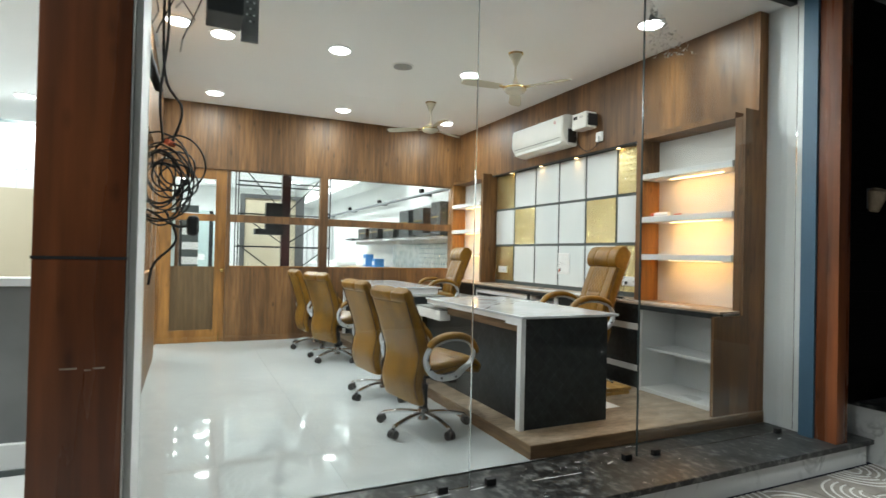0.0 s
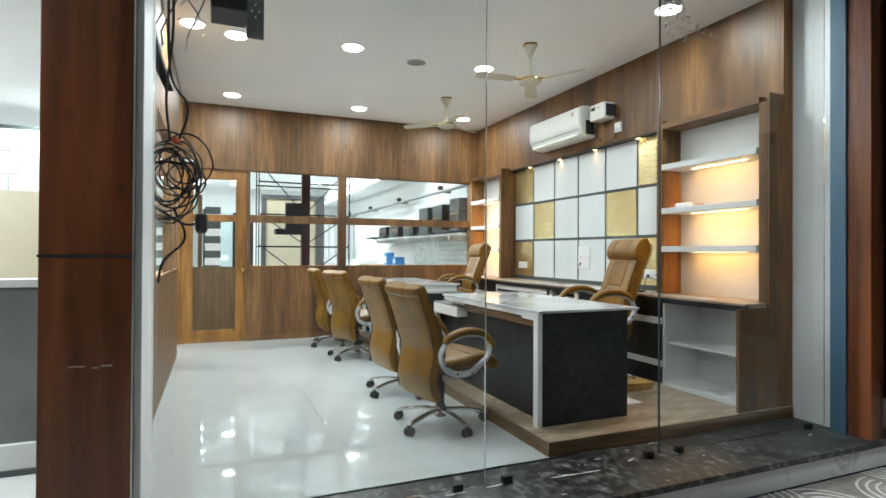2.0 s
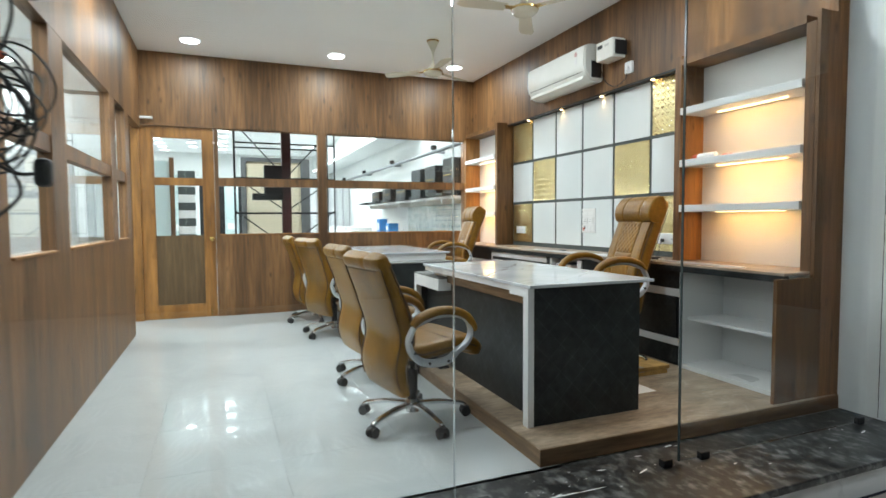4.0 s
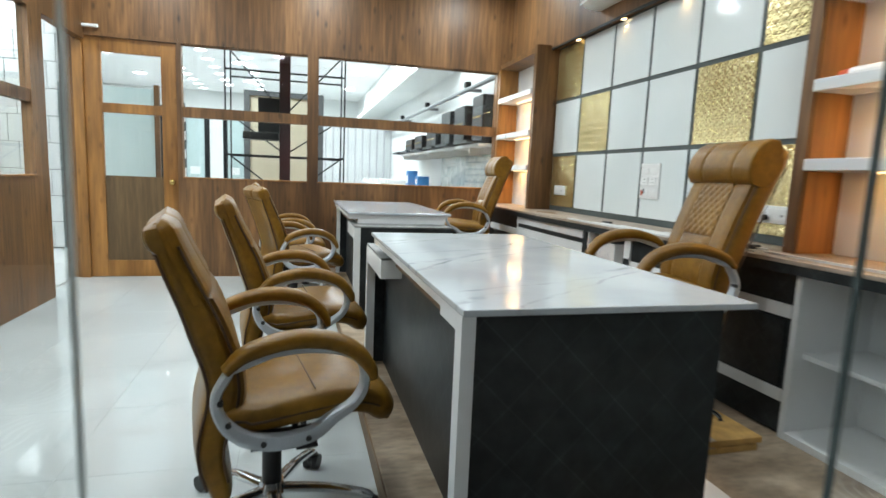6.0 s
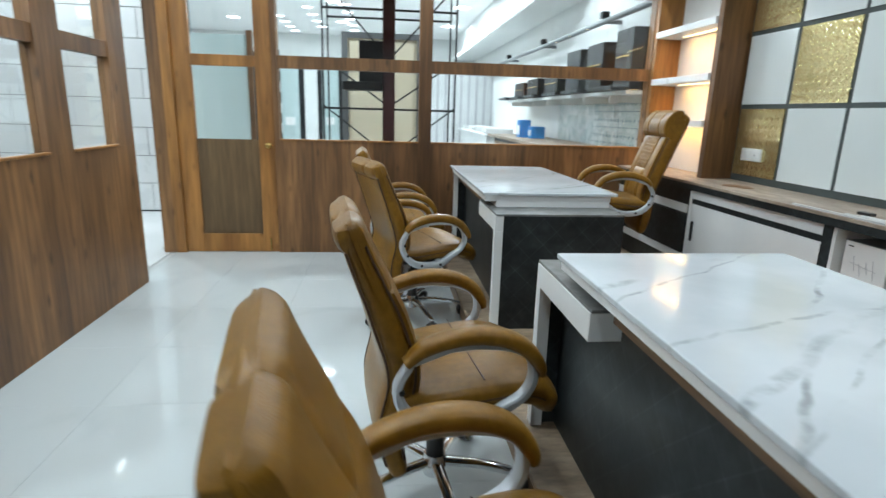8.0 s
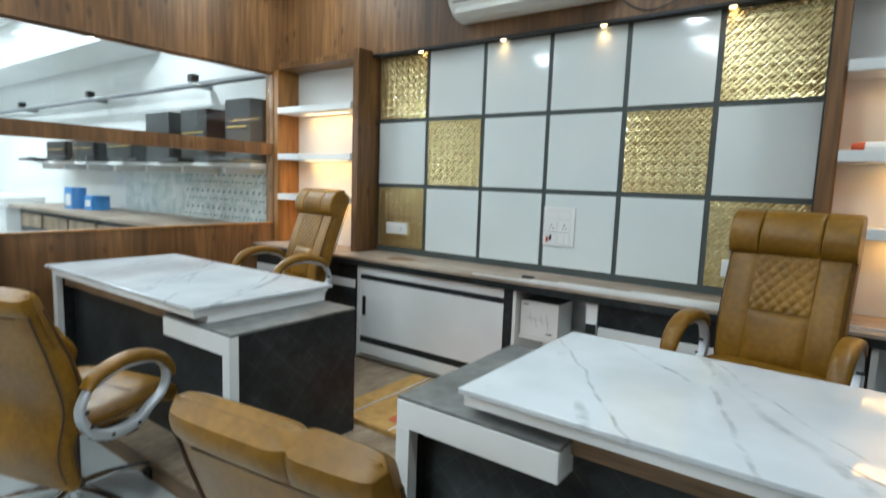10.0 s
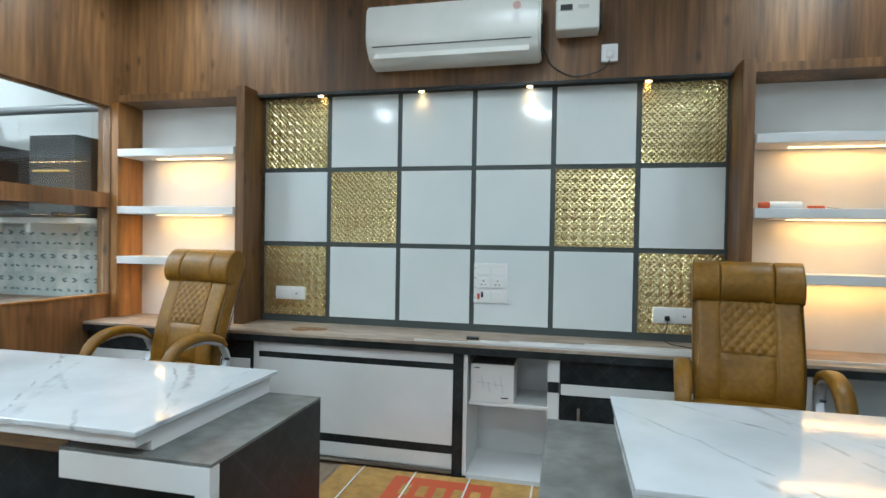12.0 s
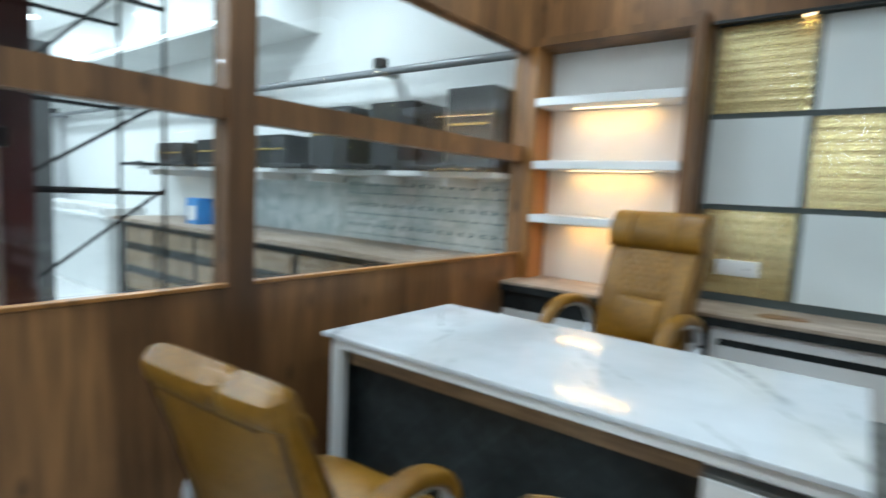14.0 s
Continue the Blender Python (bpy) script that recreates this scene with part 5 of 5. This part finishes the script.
# ---- things on the east wall ----
def air_conditioner():
    a = thing("air_conditioner", "white split air conditioner with closed louvre", "air conditioner")
    y0, y1 = 5.37, 6.39
    prof = [(XU, 2.775), (4.22, 2.775), (4.185, 2.76), (4.172, 2.715), (4.168, 2.58), (4.185, 2.52), (4.24, 2.455), (4.29, 2.44), (XU, 2.44)]
    b = bmesh.new()
    ra = [b.verts.new((x, y0, z)) for x, z in prof]
    rb = [b.verts.new((x, y1, z)) for x, z in prof]
    n = len(prof)
    for i in range(n):
        b.faces.new((ra[i], ra[(i + 1) % n], rb[(i + 1) % n], rb[i]))
    b.faces.new(ra[::-1])
    b.faces.new(rb)
    bmesh.ops.bevel(b, geom=[e for e in b.edges if abs(e.verts[0].co.y - e.verts[1].co.y) < 1e-6 and e.verts[0].co.x < XU - 0.01], offset=0.012, segments=3, affect="EDGES")
    part("casing", b, plastic_w, a, "", True)
    l = box(-0.003, 0.003, y0 + 0.06, y1 - 0.05, -0.045, 0.045, 0.002)
    l.transform(pose(4.2085, 0, 2.488, 0, 38))
    part("louvre", l, plastic_w, a, "flush air louvre")
    l = box(-0.002, 0.002, y0 + 0.05, y1 - 0.04, -0.0025, 0.0025)
    l.transform(pose(4.183, 0, 2.524))
    part("louvre_gap", l, black_plastic, a)
    part("sticker", cyl(bmesh.new(), (4.1665, 5.5, 2.70), (4.169, 5.5, 2.70), 0.022, 0.022, 20), sticker_m, a, "round faded pink rating sticker")
    part("sticker_card", box(4.1665, 4.1685, 5.482, 5.518, 2.61, 2.66), paper_m, a)
    part("side_cap", box(4.25, 4.36, y0 - 0.008, y0 + 0.001, 2.47, 2.62, 0.003), black_plastic, a)
    return a


air_conditioner()
s = thing("voltage_stabiliser", "grey-white wall-mounted voltage stabiliser box", "stabiliser")
part("body", box(4.24, XU - 0.001, 5.055, 5.29, 2.575, 2.745, 0.01), plastic_w, s)
part("display", box(4.2375, 4.2398, 5.2, 5.265, 2.68, 2.712), black_plastic, s, "small dark display")
part("badge", box(4.2375, 4.2398, 5.11, 5.17, 2.686, 2.706), alu, s)
part("foot", box(4.26, XU - 0.001, 5.04, 5.054, 2.6, 2.72), black_plastic, s)
s = thing("wall_socket", "white wall socket with plugged cable", "socket", "switch plates")
part("plate", box(XU - 0.03, XU - 0.001, 4.945, 5.035, 2.42, 2.52, 0.006), plate_w, s)
part("plug", box(XU - 0.05, XU - 0.031, 4.97, 5.01, 2.435, 2.485, 0.012), plate_w, s, "white plug")
c = bmesh.new()
sweep(c, curve([(XU - 0.045, 4.99, 2.42), (XU - 0.03, 5.03, 2.375), (XU - 0.012, 5.18, 2.35), (XU - 0.012, 5.31, 2.42), (XU - 0.02, 5.37, 2.54)], 6), 0.008, 0.008, (1, 0, 0), 6, 2)
solid("power_cable", c, black_plastic, "thin black cable from socket to air conditioner", "cable", smooth=True)


def switch_plate(y, z, w, h, rows, cols, label):
    s = thing("switch_plate", label, "switch plate", "switch plates")
    x = XP - 0.013
    part("frame", box(x - 0.005, x + 0.006, y - w / 2, y + w / 2, z - h / 2, z + h / 2, 0.004), plate_w, s)
    cw, chh = (w - 0.02) / cols, (h - 0.02) / rows
    for r in range(rows):
        for k in range(cols):
            yc, zc = y - w / 2 + 0.01 + (k + 0.5) * cw, z - h / 2 + 0.01 + (r + 0.5) * chh
            part("switch", box(x - 0.0075, x - 0.0052, yc - cw * 0.44, yc + cw * 0.44, zc - chh * 0.44, zc + chh * 0.44, 0.0012), plate_w, s)
            if (r + k) % 2 == 0:
                part("pin_hole", box(x - 0.0082, x - 0.0076, yc - 0.007, yc - 0.003, zc - 0.008, zc + 0.004), black_plastic, s)
                part("pin_hole", box(x - 0.0082, x - 0.0076, yc + 0.003, yc + 0.007, zc - 0.008, zc + 0.004), black_plastic, s)
    return s


switch_plate(7.0, 1.025, 0.21, 0.085, 1, 2, "white double socket plate on gold panel")
big = thing("switch_plate", "large white modular switch and socket plate on white panel", "switch plate", "switch plates")
bxp, byc, bzc = XP - 0.013, 5.655, 1.135
part("frame", box(bxp - 0.004, bxp + 0.006, byc - 0.105, byc + 0.105, bzc - 0.122, bzc + 0.122, 0.003), plate_w, big)
for i in range(4):
    part("screw", cyl(bmesh.new(), (bxp - 0.0055, byc + 0.097, bzc - 0.09 + 0.06 * i), (bxp - 0.004, byc + 0.097, bzc - 0.09 + 0.06 * i), 0.0035, seg=8), black_plastic, big)
for r, zc in enumerate((bzc + 0.078, bzc, bzc - 0.078)):
    bed = part("module_bed", box(bxp - 0.0052, bxp - 0.0041, byc - 0.085, byc + 0.085, zc - 0.032, zc + 0.032), paper_m, big, "white recess round the modules")
    for c, yc in enumerate((byc + 0.043, byc - 0.043)):
        if r == 0:
            part("rocker", box(bxp - 0.0095, bxp - 0.0053, yc - 0.036, yc + 0.036, zc - 0.027, zc + 0.012, 0.0015), plate_w, bed)
        elif r == 1:
            part("socket", box(bxp - 0.012, bxp - 0.0053, yc - 0.034, yc + 0.034, zc - 0.029, zc + 0.029, 0.003), plate_w, bed)
            for dy, dz in ((0, 0.012), (-0.011, -0.009), (0.011, -0.009)):
                part("pin_hole", cyl(bmesh.new(), (bxp - 0.0124, yc + dy, zc + dz), (bxp - 0.0119, yc + dy, zc + dz), 0.0042, seg=10), black_plastic, bed)
        else:
            part("rocker", box(bxp - 0.0095, bxp - 0.0053, yc - 0.036, yc - 0.002, zc - 0.027, zc + 0.027, 0.0015), plate_w, bed)
            if c == 1:
                part("rocker", box(bxp - 0.0095, bxp - 0.0053, yc + 0.002, yc + 0.036, zc - 0.027, zc + 0.027, 0.0015), plate_w, bed)
part("red_switch", box(bxp - 0.0095, bxp - 0.0053, byc + 0.066, byc + 0.082, bzc - 0.1, bzc - 0.066, 0.001), red_m, big, "red indicator switch")
part("key_hole", box(bxp - 0.0095, bxp - 0.0053, byc + 0.045, byc + 0.058, bzc - 0.088, bzc - 0.054, 0.001), black_plastic, big, "dark key slot")
switch_plate(4.60, 0.985, 0.23, 0.09, 1, 2, "white double socket plate with black plug")
sock = bpy.data.objects["switch_plate.002"]
part("plug", box(XP - 0.042, XP - 0.0212, 4.625, 4.655, 0.955, 0.985, 0.008), black_plastic, sock)
lead = bmesh.new()
sweep(lead, curve([(XP - 0.04, 4.64, 0.958), (XP - 0.055, 4.645, 0.92), (XP - 0.05, 4.66, 0.87), (XP - 0.09, 4.64, 0.838), (XP - 0.17, 4.56, 0.836), (XP - 0.26, 4.5, 0.84)], 6), 0.006, 0.006, (0, 1, 0.05), 6, 2)
part("lead", lead, black_plastic, sock, "thin black lead", True)

# loose things on the worktop and shelves
for i, (ya, yb, x) in enumerate(((4.36, 6.02, 4.035), (4.33, 5.72, 4.068), (4.42, 5.66, 4.1), (4.5, 5.5, 4.14), (4.36, 5.1, 4.18), (3.6, 4.3, 4.1))):
    solid("aluminium_channel", box(x, x + 0.014, ya, yb, 0.832, 0.842, 0.0015), channel_m, "long aluminium channel lying on the worktop", "channel", "metal channels")
solid("charger", box(4.15, 4.21, 4.42, 4.5, 0.832, 0.852, 0.006), black_plastic, "small black charger on the worktop", "charger")
solid("black_clip", box(4.16, 4.2, 5.68, 5.75, 0.832, 0.846, 0.003), black_plastic, "small black clip on the worktop", "clip")
b = bmesh.new()
for k, (yy, r) in enumerate(((6.78, 0.07), (6.68, 0.05), (6.72, 0.035))):
    bmesh.ops.create_cone(b, cap_ends=True, segments=18, radius1=r, radius2=r * 0.8, depth=0.004, matrix=pose(4.2 + 0.02 * k, yy, 0.8345))
solid("sawdust", b, wood, "dark brown sawdust spill on the worktop", "sawdust", kind="stuff")
b = thing("screwdriver", "red-handled screwdriver on the shelf", "screwdriver")
part("handle", sweep(bmesh.new(), [Vector((4.33, 3.98 - 0.015 * k, 1.594)) for k in range(6)], 0.024, 0.024, (1, 0, 0), 10, 2.4), red_m, b, "", True)
part("shaft", cyl(bmesh.new(), (4.33, 3.905, 1.594), (4.33, 3.8, 1.589), 0.003, seg=8), chrome, b, "", True)
b = thing("sealant_tube", "white and red tube lying on the shelf", "tube")
part("body", sweep(bmesh.new(), [Vector((4.31, 4.02 + 0.03 * k, 1.606)) for k in range(6)], 0.042, 0.042, (1, 0, 0), 12, 2.0), plate_w, b, "", True)
part("cap", cyl(bmesh.new(), (4.31, 4.171, 1.606), (4.31, 4.22, 1.606), 0.02, 0.016, 12), red_m, b, "", True)
b = thing("white_carton", "white printed carton inside the open cabinet", "carton")
part("body", box(4.1, 4.3, 5.47, 5.71, 0.504, 0.715, 0.003), paper_m, b)
for (ya, yb, za, zb) in ((5.66, 5.69, 0.69, 0.695), (5.50, 5.54, 0.53, 0.536)):
    part("print", box(4.0975, 4.0995, ya, yb, za, zb), black_plastic, b)
pb = bmesh.new()
for k in range(4):
    cyl(pb, (4.0992, 5.53 + 0.035 * k, 0.56 + 0.02 * (k % 2)), (4.0992, 5.545 + 0.035 * k, 0.65 - 0.015 * (k % 3)), 0.0013, seg=6)
cyl(pb, (4.0992, 5.52, 0.60), (4.0992, 5.67, 0.615), 0.0012, seg=6)
part("drawing", pb, print_grey, b, "faint grey line drawing")
# Flap in dark grey, which paints the shadow over the carton's lid.
part("lid_flap", box(4.1, 4.3, 5.47, 5.71, 0.7152, 0.719), grid_m, b)

# cardboard on the platform
b = thing("carton_sheet", "orange-brown carton lying flat between the desks", "carton")
part("board", box(3.25, 4.0, 5.23, 6.42, ZP, ZP + 0.03, 0.004), card_m, b)
part("print", box(3.35, 3.93, 5.55, 6.08, ZP + 0.0305, ZP + 0.032), red_m, b, "red printed block")
for i in range(5):
    part("letter_bar", box(3.72, 3.84, 5.60 + i * 0.09, 5.65 + i * 0.09, ZP + 0.0325, ZP + 0.0335), card_m, b)
for y in (5.35, 5.68, 5.98, 6.28):
    part("strap", box(3.25, 4.0, y, y + 0.009, ZP + 0.0337, ZP + 0.0352), paper_m, b)
for i in range(2):
    b = thing("flat_carton", "flat brown carton lying on the platform", "carton", "cartons under the chair")
    part("board", box(3.42 + 0.02 * i, 3.86 + 0.02 * i, 3.98, 4.55, ZP + 0.002 + 0.03 * i, ZP + 0.028 + 0.03 * i, 0.003), card_m, b)
    part("tape", box(3.62, 3.66, 3.978, 4.551, ZP + 0.0285 + 0.03 * i, ZP + 0.0292 + 0.03 * i), counter_top_m, b)
    part("print", box(3.419 + 0.02 * i, 3.4195 + 0.02 * i, 4.1, 4.2, ZP + 0.006 + 0.03 * i, ZP + 0.022 + 0.03 * i), black_plastic, b)
solid("paper_scrap", box(3.36, 3.5, 3.70, 3.85, ZP, ZP + 0.002), paper_m, "scrap of white paper on the platform", "paper")


# ---- loose cables and the box by the entrance ----
def cable(bm, pts, r=0.006):
    sweep(bm, curve(pts, 6), 2 * r, 2 * r, (1, 0, 0.05), 6, 2)


k = thing("cable_coil", "tangled coil of black cable hung beside the column", "cable coil")
rnd = random.Random(11)
for i in range(14):
    b = bmesh.new()
    cx, cz, r = 0.42 + rnd.uniform(-0.045, 0.045), 1.51 + rnd.uniform(-0.07, 0.06), rnd.uniform(0.075, 0.14)
    ph, dx, dz = rnd.uniform(0, 6), rnd.uniform(0.62, 1.0), rnd.uniform(0.8, 1.3)
    pts = [Vector((cx + r * dx * math.sin(a) * (1 + 0.1 * math.sin(2 * a + ph)), 3.12 + 0.03 * math.sin(a + ph) + 0.004 * i, cz + r * dz * math.cos(a))) for a in [2 * math.pi * j / 11 for j in range(11)]]
    sweep(b, curve(pts + [pts[0]], 4)[:-1], 0.0075, 0.0075, (0, 1, 0.03), 6, 2, True)
    part("loop", b, black_plastic, k, "", True)
for i, pts in enumerate((((0.40, 3.13, 1.66), (0.385, 3.14, 1.85), (0.41, 3.13, 2.15), (0.40, 3.13, 2.6), (0.41, 3.13, ZC)), ((0.43, 3.13, 1.64), (0.47, 3.12, 1.8), (0.40, 3.13, 1.95), (0.39, 3.13, 2.4), (0.38, 3.14, ZC)),
                         ((0.42, 3.14, 1.36), (0.46, 3.16, 1.24), (0.38, 3.13, 1.14), (0.36, 3.12, 1.05)), ((0.36, 3.14, 1.36), (0.46, 3.14, 1.30), (0.53, 3.14, 1.31)))):
    b = bmesh.new()
    sweep(b, curve(pts, 6), 0.011, 0.011, (0, 1, 0.05), 6, 2)
    part("drop_cable" if i < 2 else "tail", b, black_plastic, k, "", True)
part("tie", cyl(bmesh.new(), (0.415, 3.11, 1.655), (0.44, 3.14, 1.65), 0.013, seg=10), red_m, k, "red cable tie", True)
part("plug", box(0.50, 0.55, 3.12, 3.17, 1.26, 1.35, 0.018), black_plastic, k, "black plug")
k = thing("loose_wires", "loose wires with white taped ends hanging from ceiling", "wires")
for i in range(6):
    b = bmesh.new()
    x, y = 0.385 + 0.02 * i, 3.13 + 0.02 * (i % 3)
    z1 = 2.12 + 0.1 * ((i * 5) % 4)
    xe = x + rnd.uniform(-0.05, 0.08)
    sweep(b, curve([(x, y, ZC), (x + rnd.uniform(-0.05, 0.05), y, 2.75), (x + rnd.uniform(-0.09, 0.09), y + 0.02, 2.4), (xe, y + 0.02, z1)], 6), 0.006, 0.006, (0, 1, 0.05), 6, 2)
    part("wire", b, black_plastic if i % 3 == 0 else steel_grey, k, "", True)
    part("wire_end", cyl(bmesh.new(), (xe, y + 0.02, z1), (xe + rnd.uniform(-0.05, 0.04), y + 0.02, z1 - 0.06), 0.0038, seg=8), plate_w, k, "white taped wire end", True)
k = thing("black_speaker", "black box speaker hung inside the glass front", "speaker")
part("cabinet", box(0.555, 0.708, 3.1, 3.3, 2.245, 2.5, 0.006), black_paint, k)
plate = part("back_plate", box(0.71, 0.79, 3.285, 3.3, 2.2, 2.5, 0.003), grey_lam, k, "grey metal plate with round holes")
for i in range(3):
    for j in range(4):
        part("hole", cyl(bmesh.new(), (0.735 + 0.016 * i, 3.2846, 2.3 + 0.03 * j), (0.735 + 0.016 * i, 3.2836, 2.3 + 0.03 * j), 0.005, seg=8), plate_w if (i + j) % 2 else black_plastic, plate)
part("hanger", box(0.61, 0.64, 3.18, 3.21, 2.5, ZC), black_paint, k)
k = thing("wall_bracket", "black curved metal bracket on the wall", "bracket")
b = bmesh.new()
sweep(b, curve([(0.22, 3.5, 2.62), (0.25, 3.55, 2.4), (0.29, 3.65, 2.2), (0.35, 3.78, 2.04)], 6), lambda t: 0.1 - 0.06 * t, lambda t: 0.1 - 0.07 * t, (1, 0, 0), 10, 3)
part("arm", b, black_plastic, k, "", True)
part("plate", box(0.19, 0.22, 3.4, 3.6, 2.25, 2.75, 0.004), black_paint, k)


# ---- paving and floor tiles ----
def pave():
    g = struct("pavement", box(-7, 9, -4, 2.694, ZG - 0.029, ZG - 0.012), grout_m, "grey swirl-patterned paving of the forecourt", "pavement")
    b = box(-0.148, 0.148, -0.148, 0.148, -0.011, 0.0, 0.003)
    m = bpy.data.meshes.new("paving_tile")
    b.to_mesh(m)
    b.free()
    m.materials.append(pave_m)
    s = bmesh.new()
    for r in (0.06, 0.105, 0.15, 0.195, 0.24):
        pts = [Vector((-0.147 + r * math.cos(a), -0.147 + r * math.sin(a) * 1.16, 0.001)) for a in [math.pi / 2 * j / 9 for j in range(10)]]
        sweep(s, pts, 0.004, 0.014, (0, 0, 1), 6, 3)
    sm = bpy.data.meshes.new("swirl_inlay")
    s.to_mesh(sm)
    s.free()
    sm.materials.append(pave_swirl)
    for i in range(18):
        for j in range(11):
            x, y = 0.2 + i * 0.3, 2.535 - j * 0.3
            q = piece("paving_tile", m, g, pose(x, y, ZG, 0, 0, 90 * ((i + 2 * j) % 4)))
            piece("swirl", sm, q, Matrix.Identity(4))


def lay_floor():
    b = box(-0.2996, 0.2996, -0.2996, 0.2996, -0.006, 0.0, 0.0005)
    m = bpy.data.meshes.new("floor_tile")
    b.to_mesh(m)
    b.free()
    m.materials.append(tile_m)
    for i in range(-2, 2):
        for j in range(-3, 6):
            x, y = 1.28 + 0.3 + 0.6 * i, 5.0 + 0.3 + 0.6 * j
            if y - 0.3 > YF - 0.5 and y + 0.3 < YB + 0.4:
                piece("floor_tile", m, floor_thing, pose(x, y, 0.0))


pave()
lay_floor()

# set each thing's origin at its base
bpy.context.view_layer.update()
for ob in list(scene.objects):
    if ob.type == "EMPTY" and ob.parent is None and ob.matrix_basis == Matrix.Identity(4):
        pts = [o.matrix_world @ Vector(c) for o in ob.children_recursive for c in o.bound_box]
        lo = [min(p[i] for p in pts) for i in range(3)]
        hi = [max(p[i] for p in pts) for i in range(3)]
        base = Matrix.Translation(((lo[0] + hi[0]) / 2, (lo[1] + hi[1]) / 2, lo[2]))
        ob.matrix_basis = base
        for o in ob.children:
            o.matrix_parent_inverse = base.inverted()
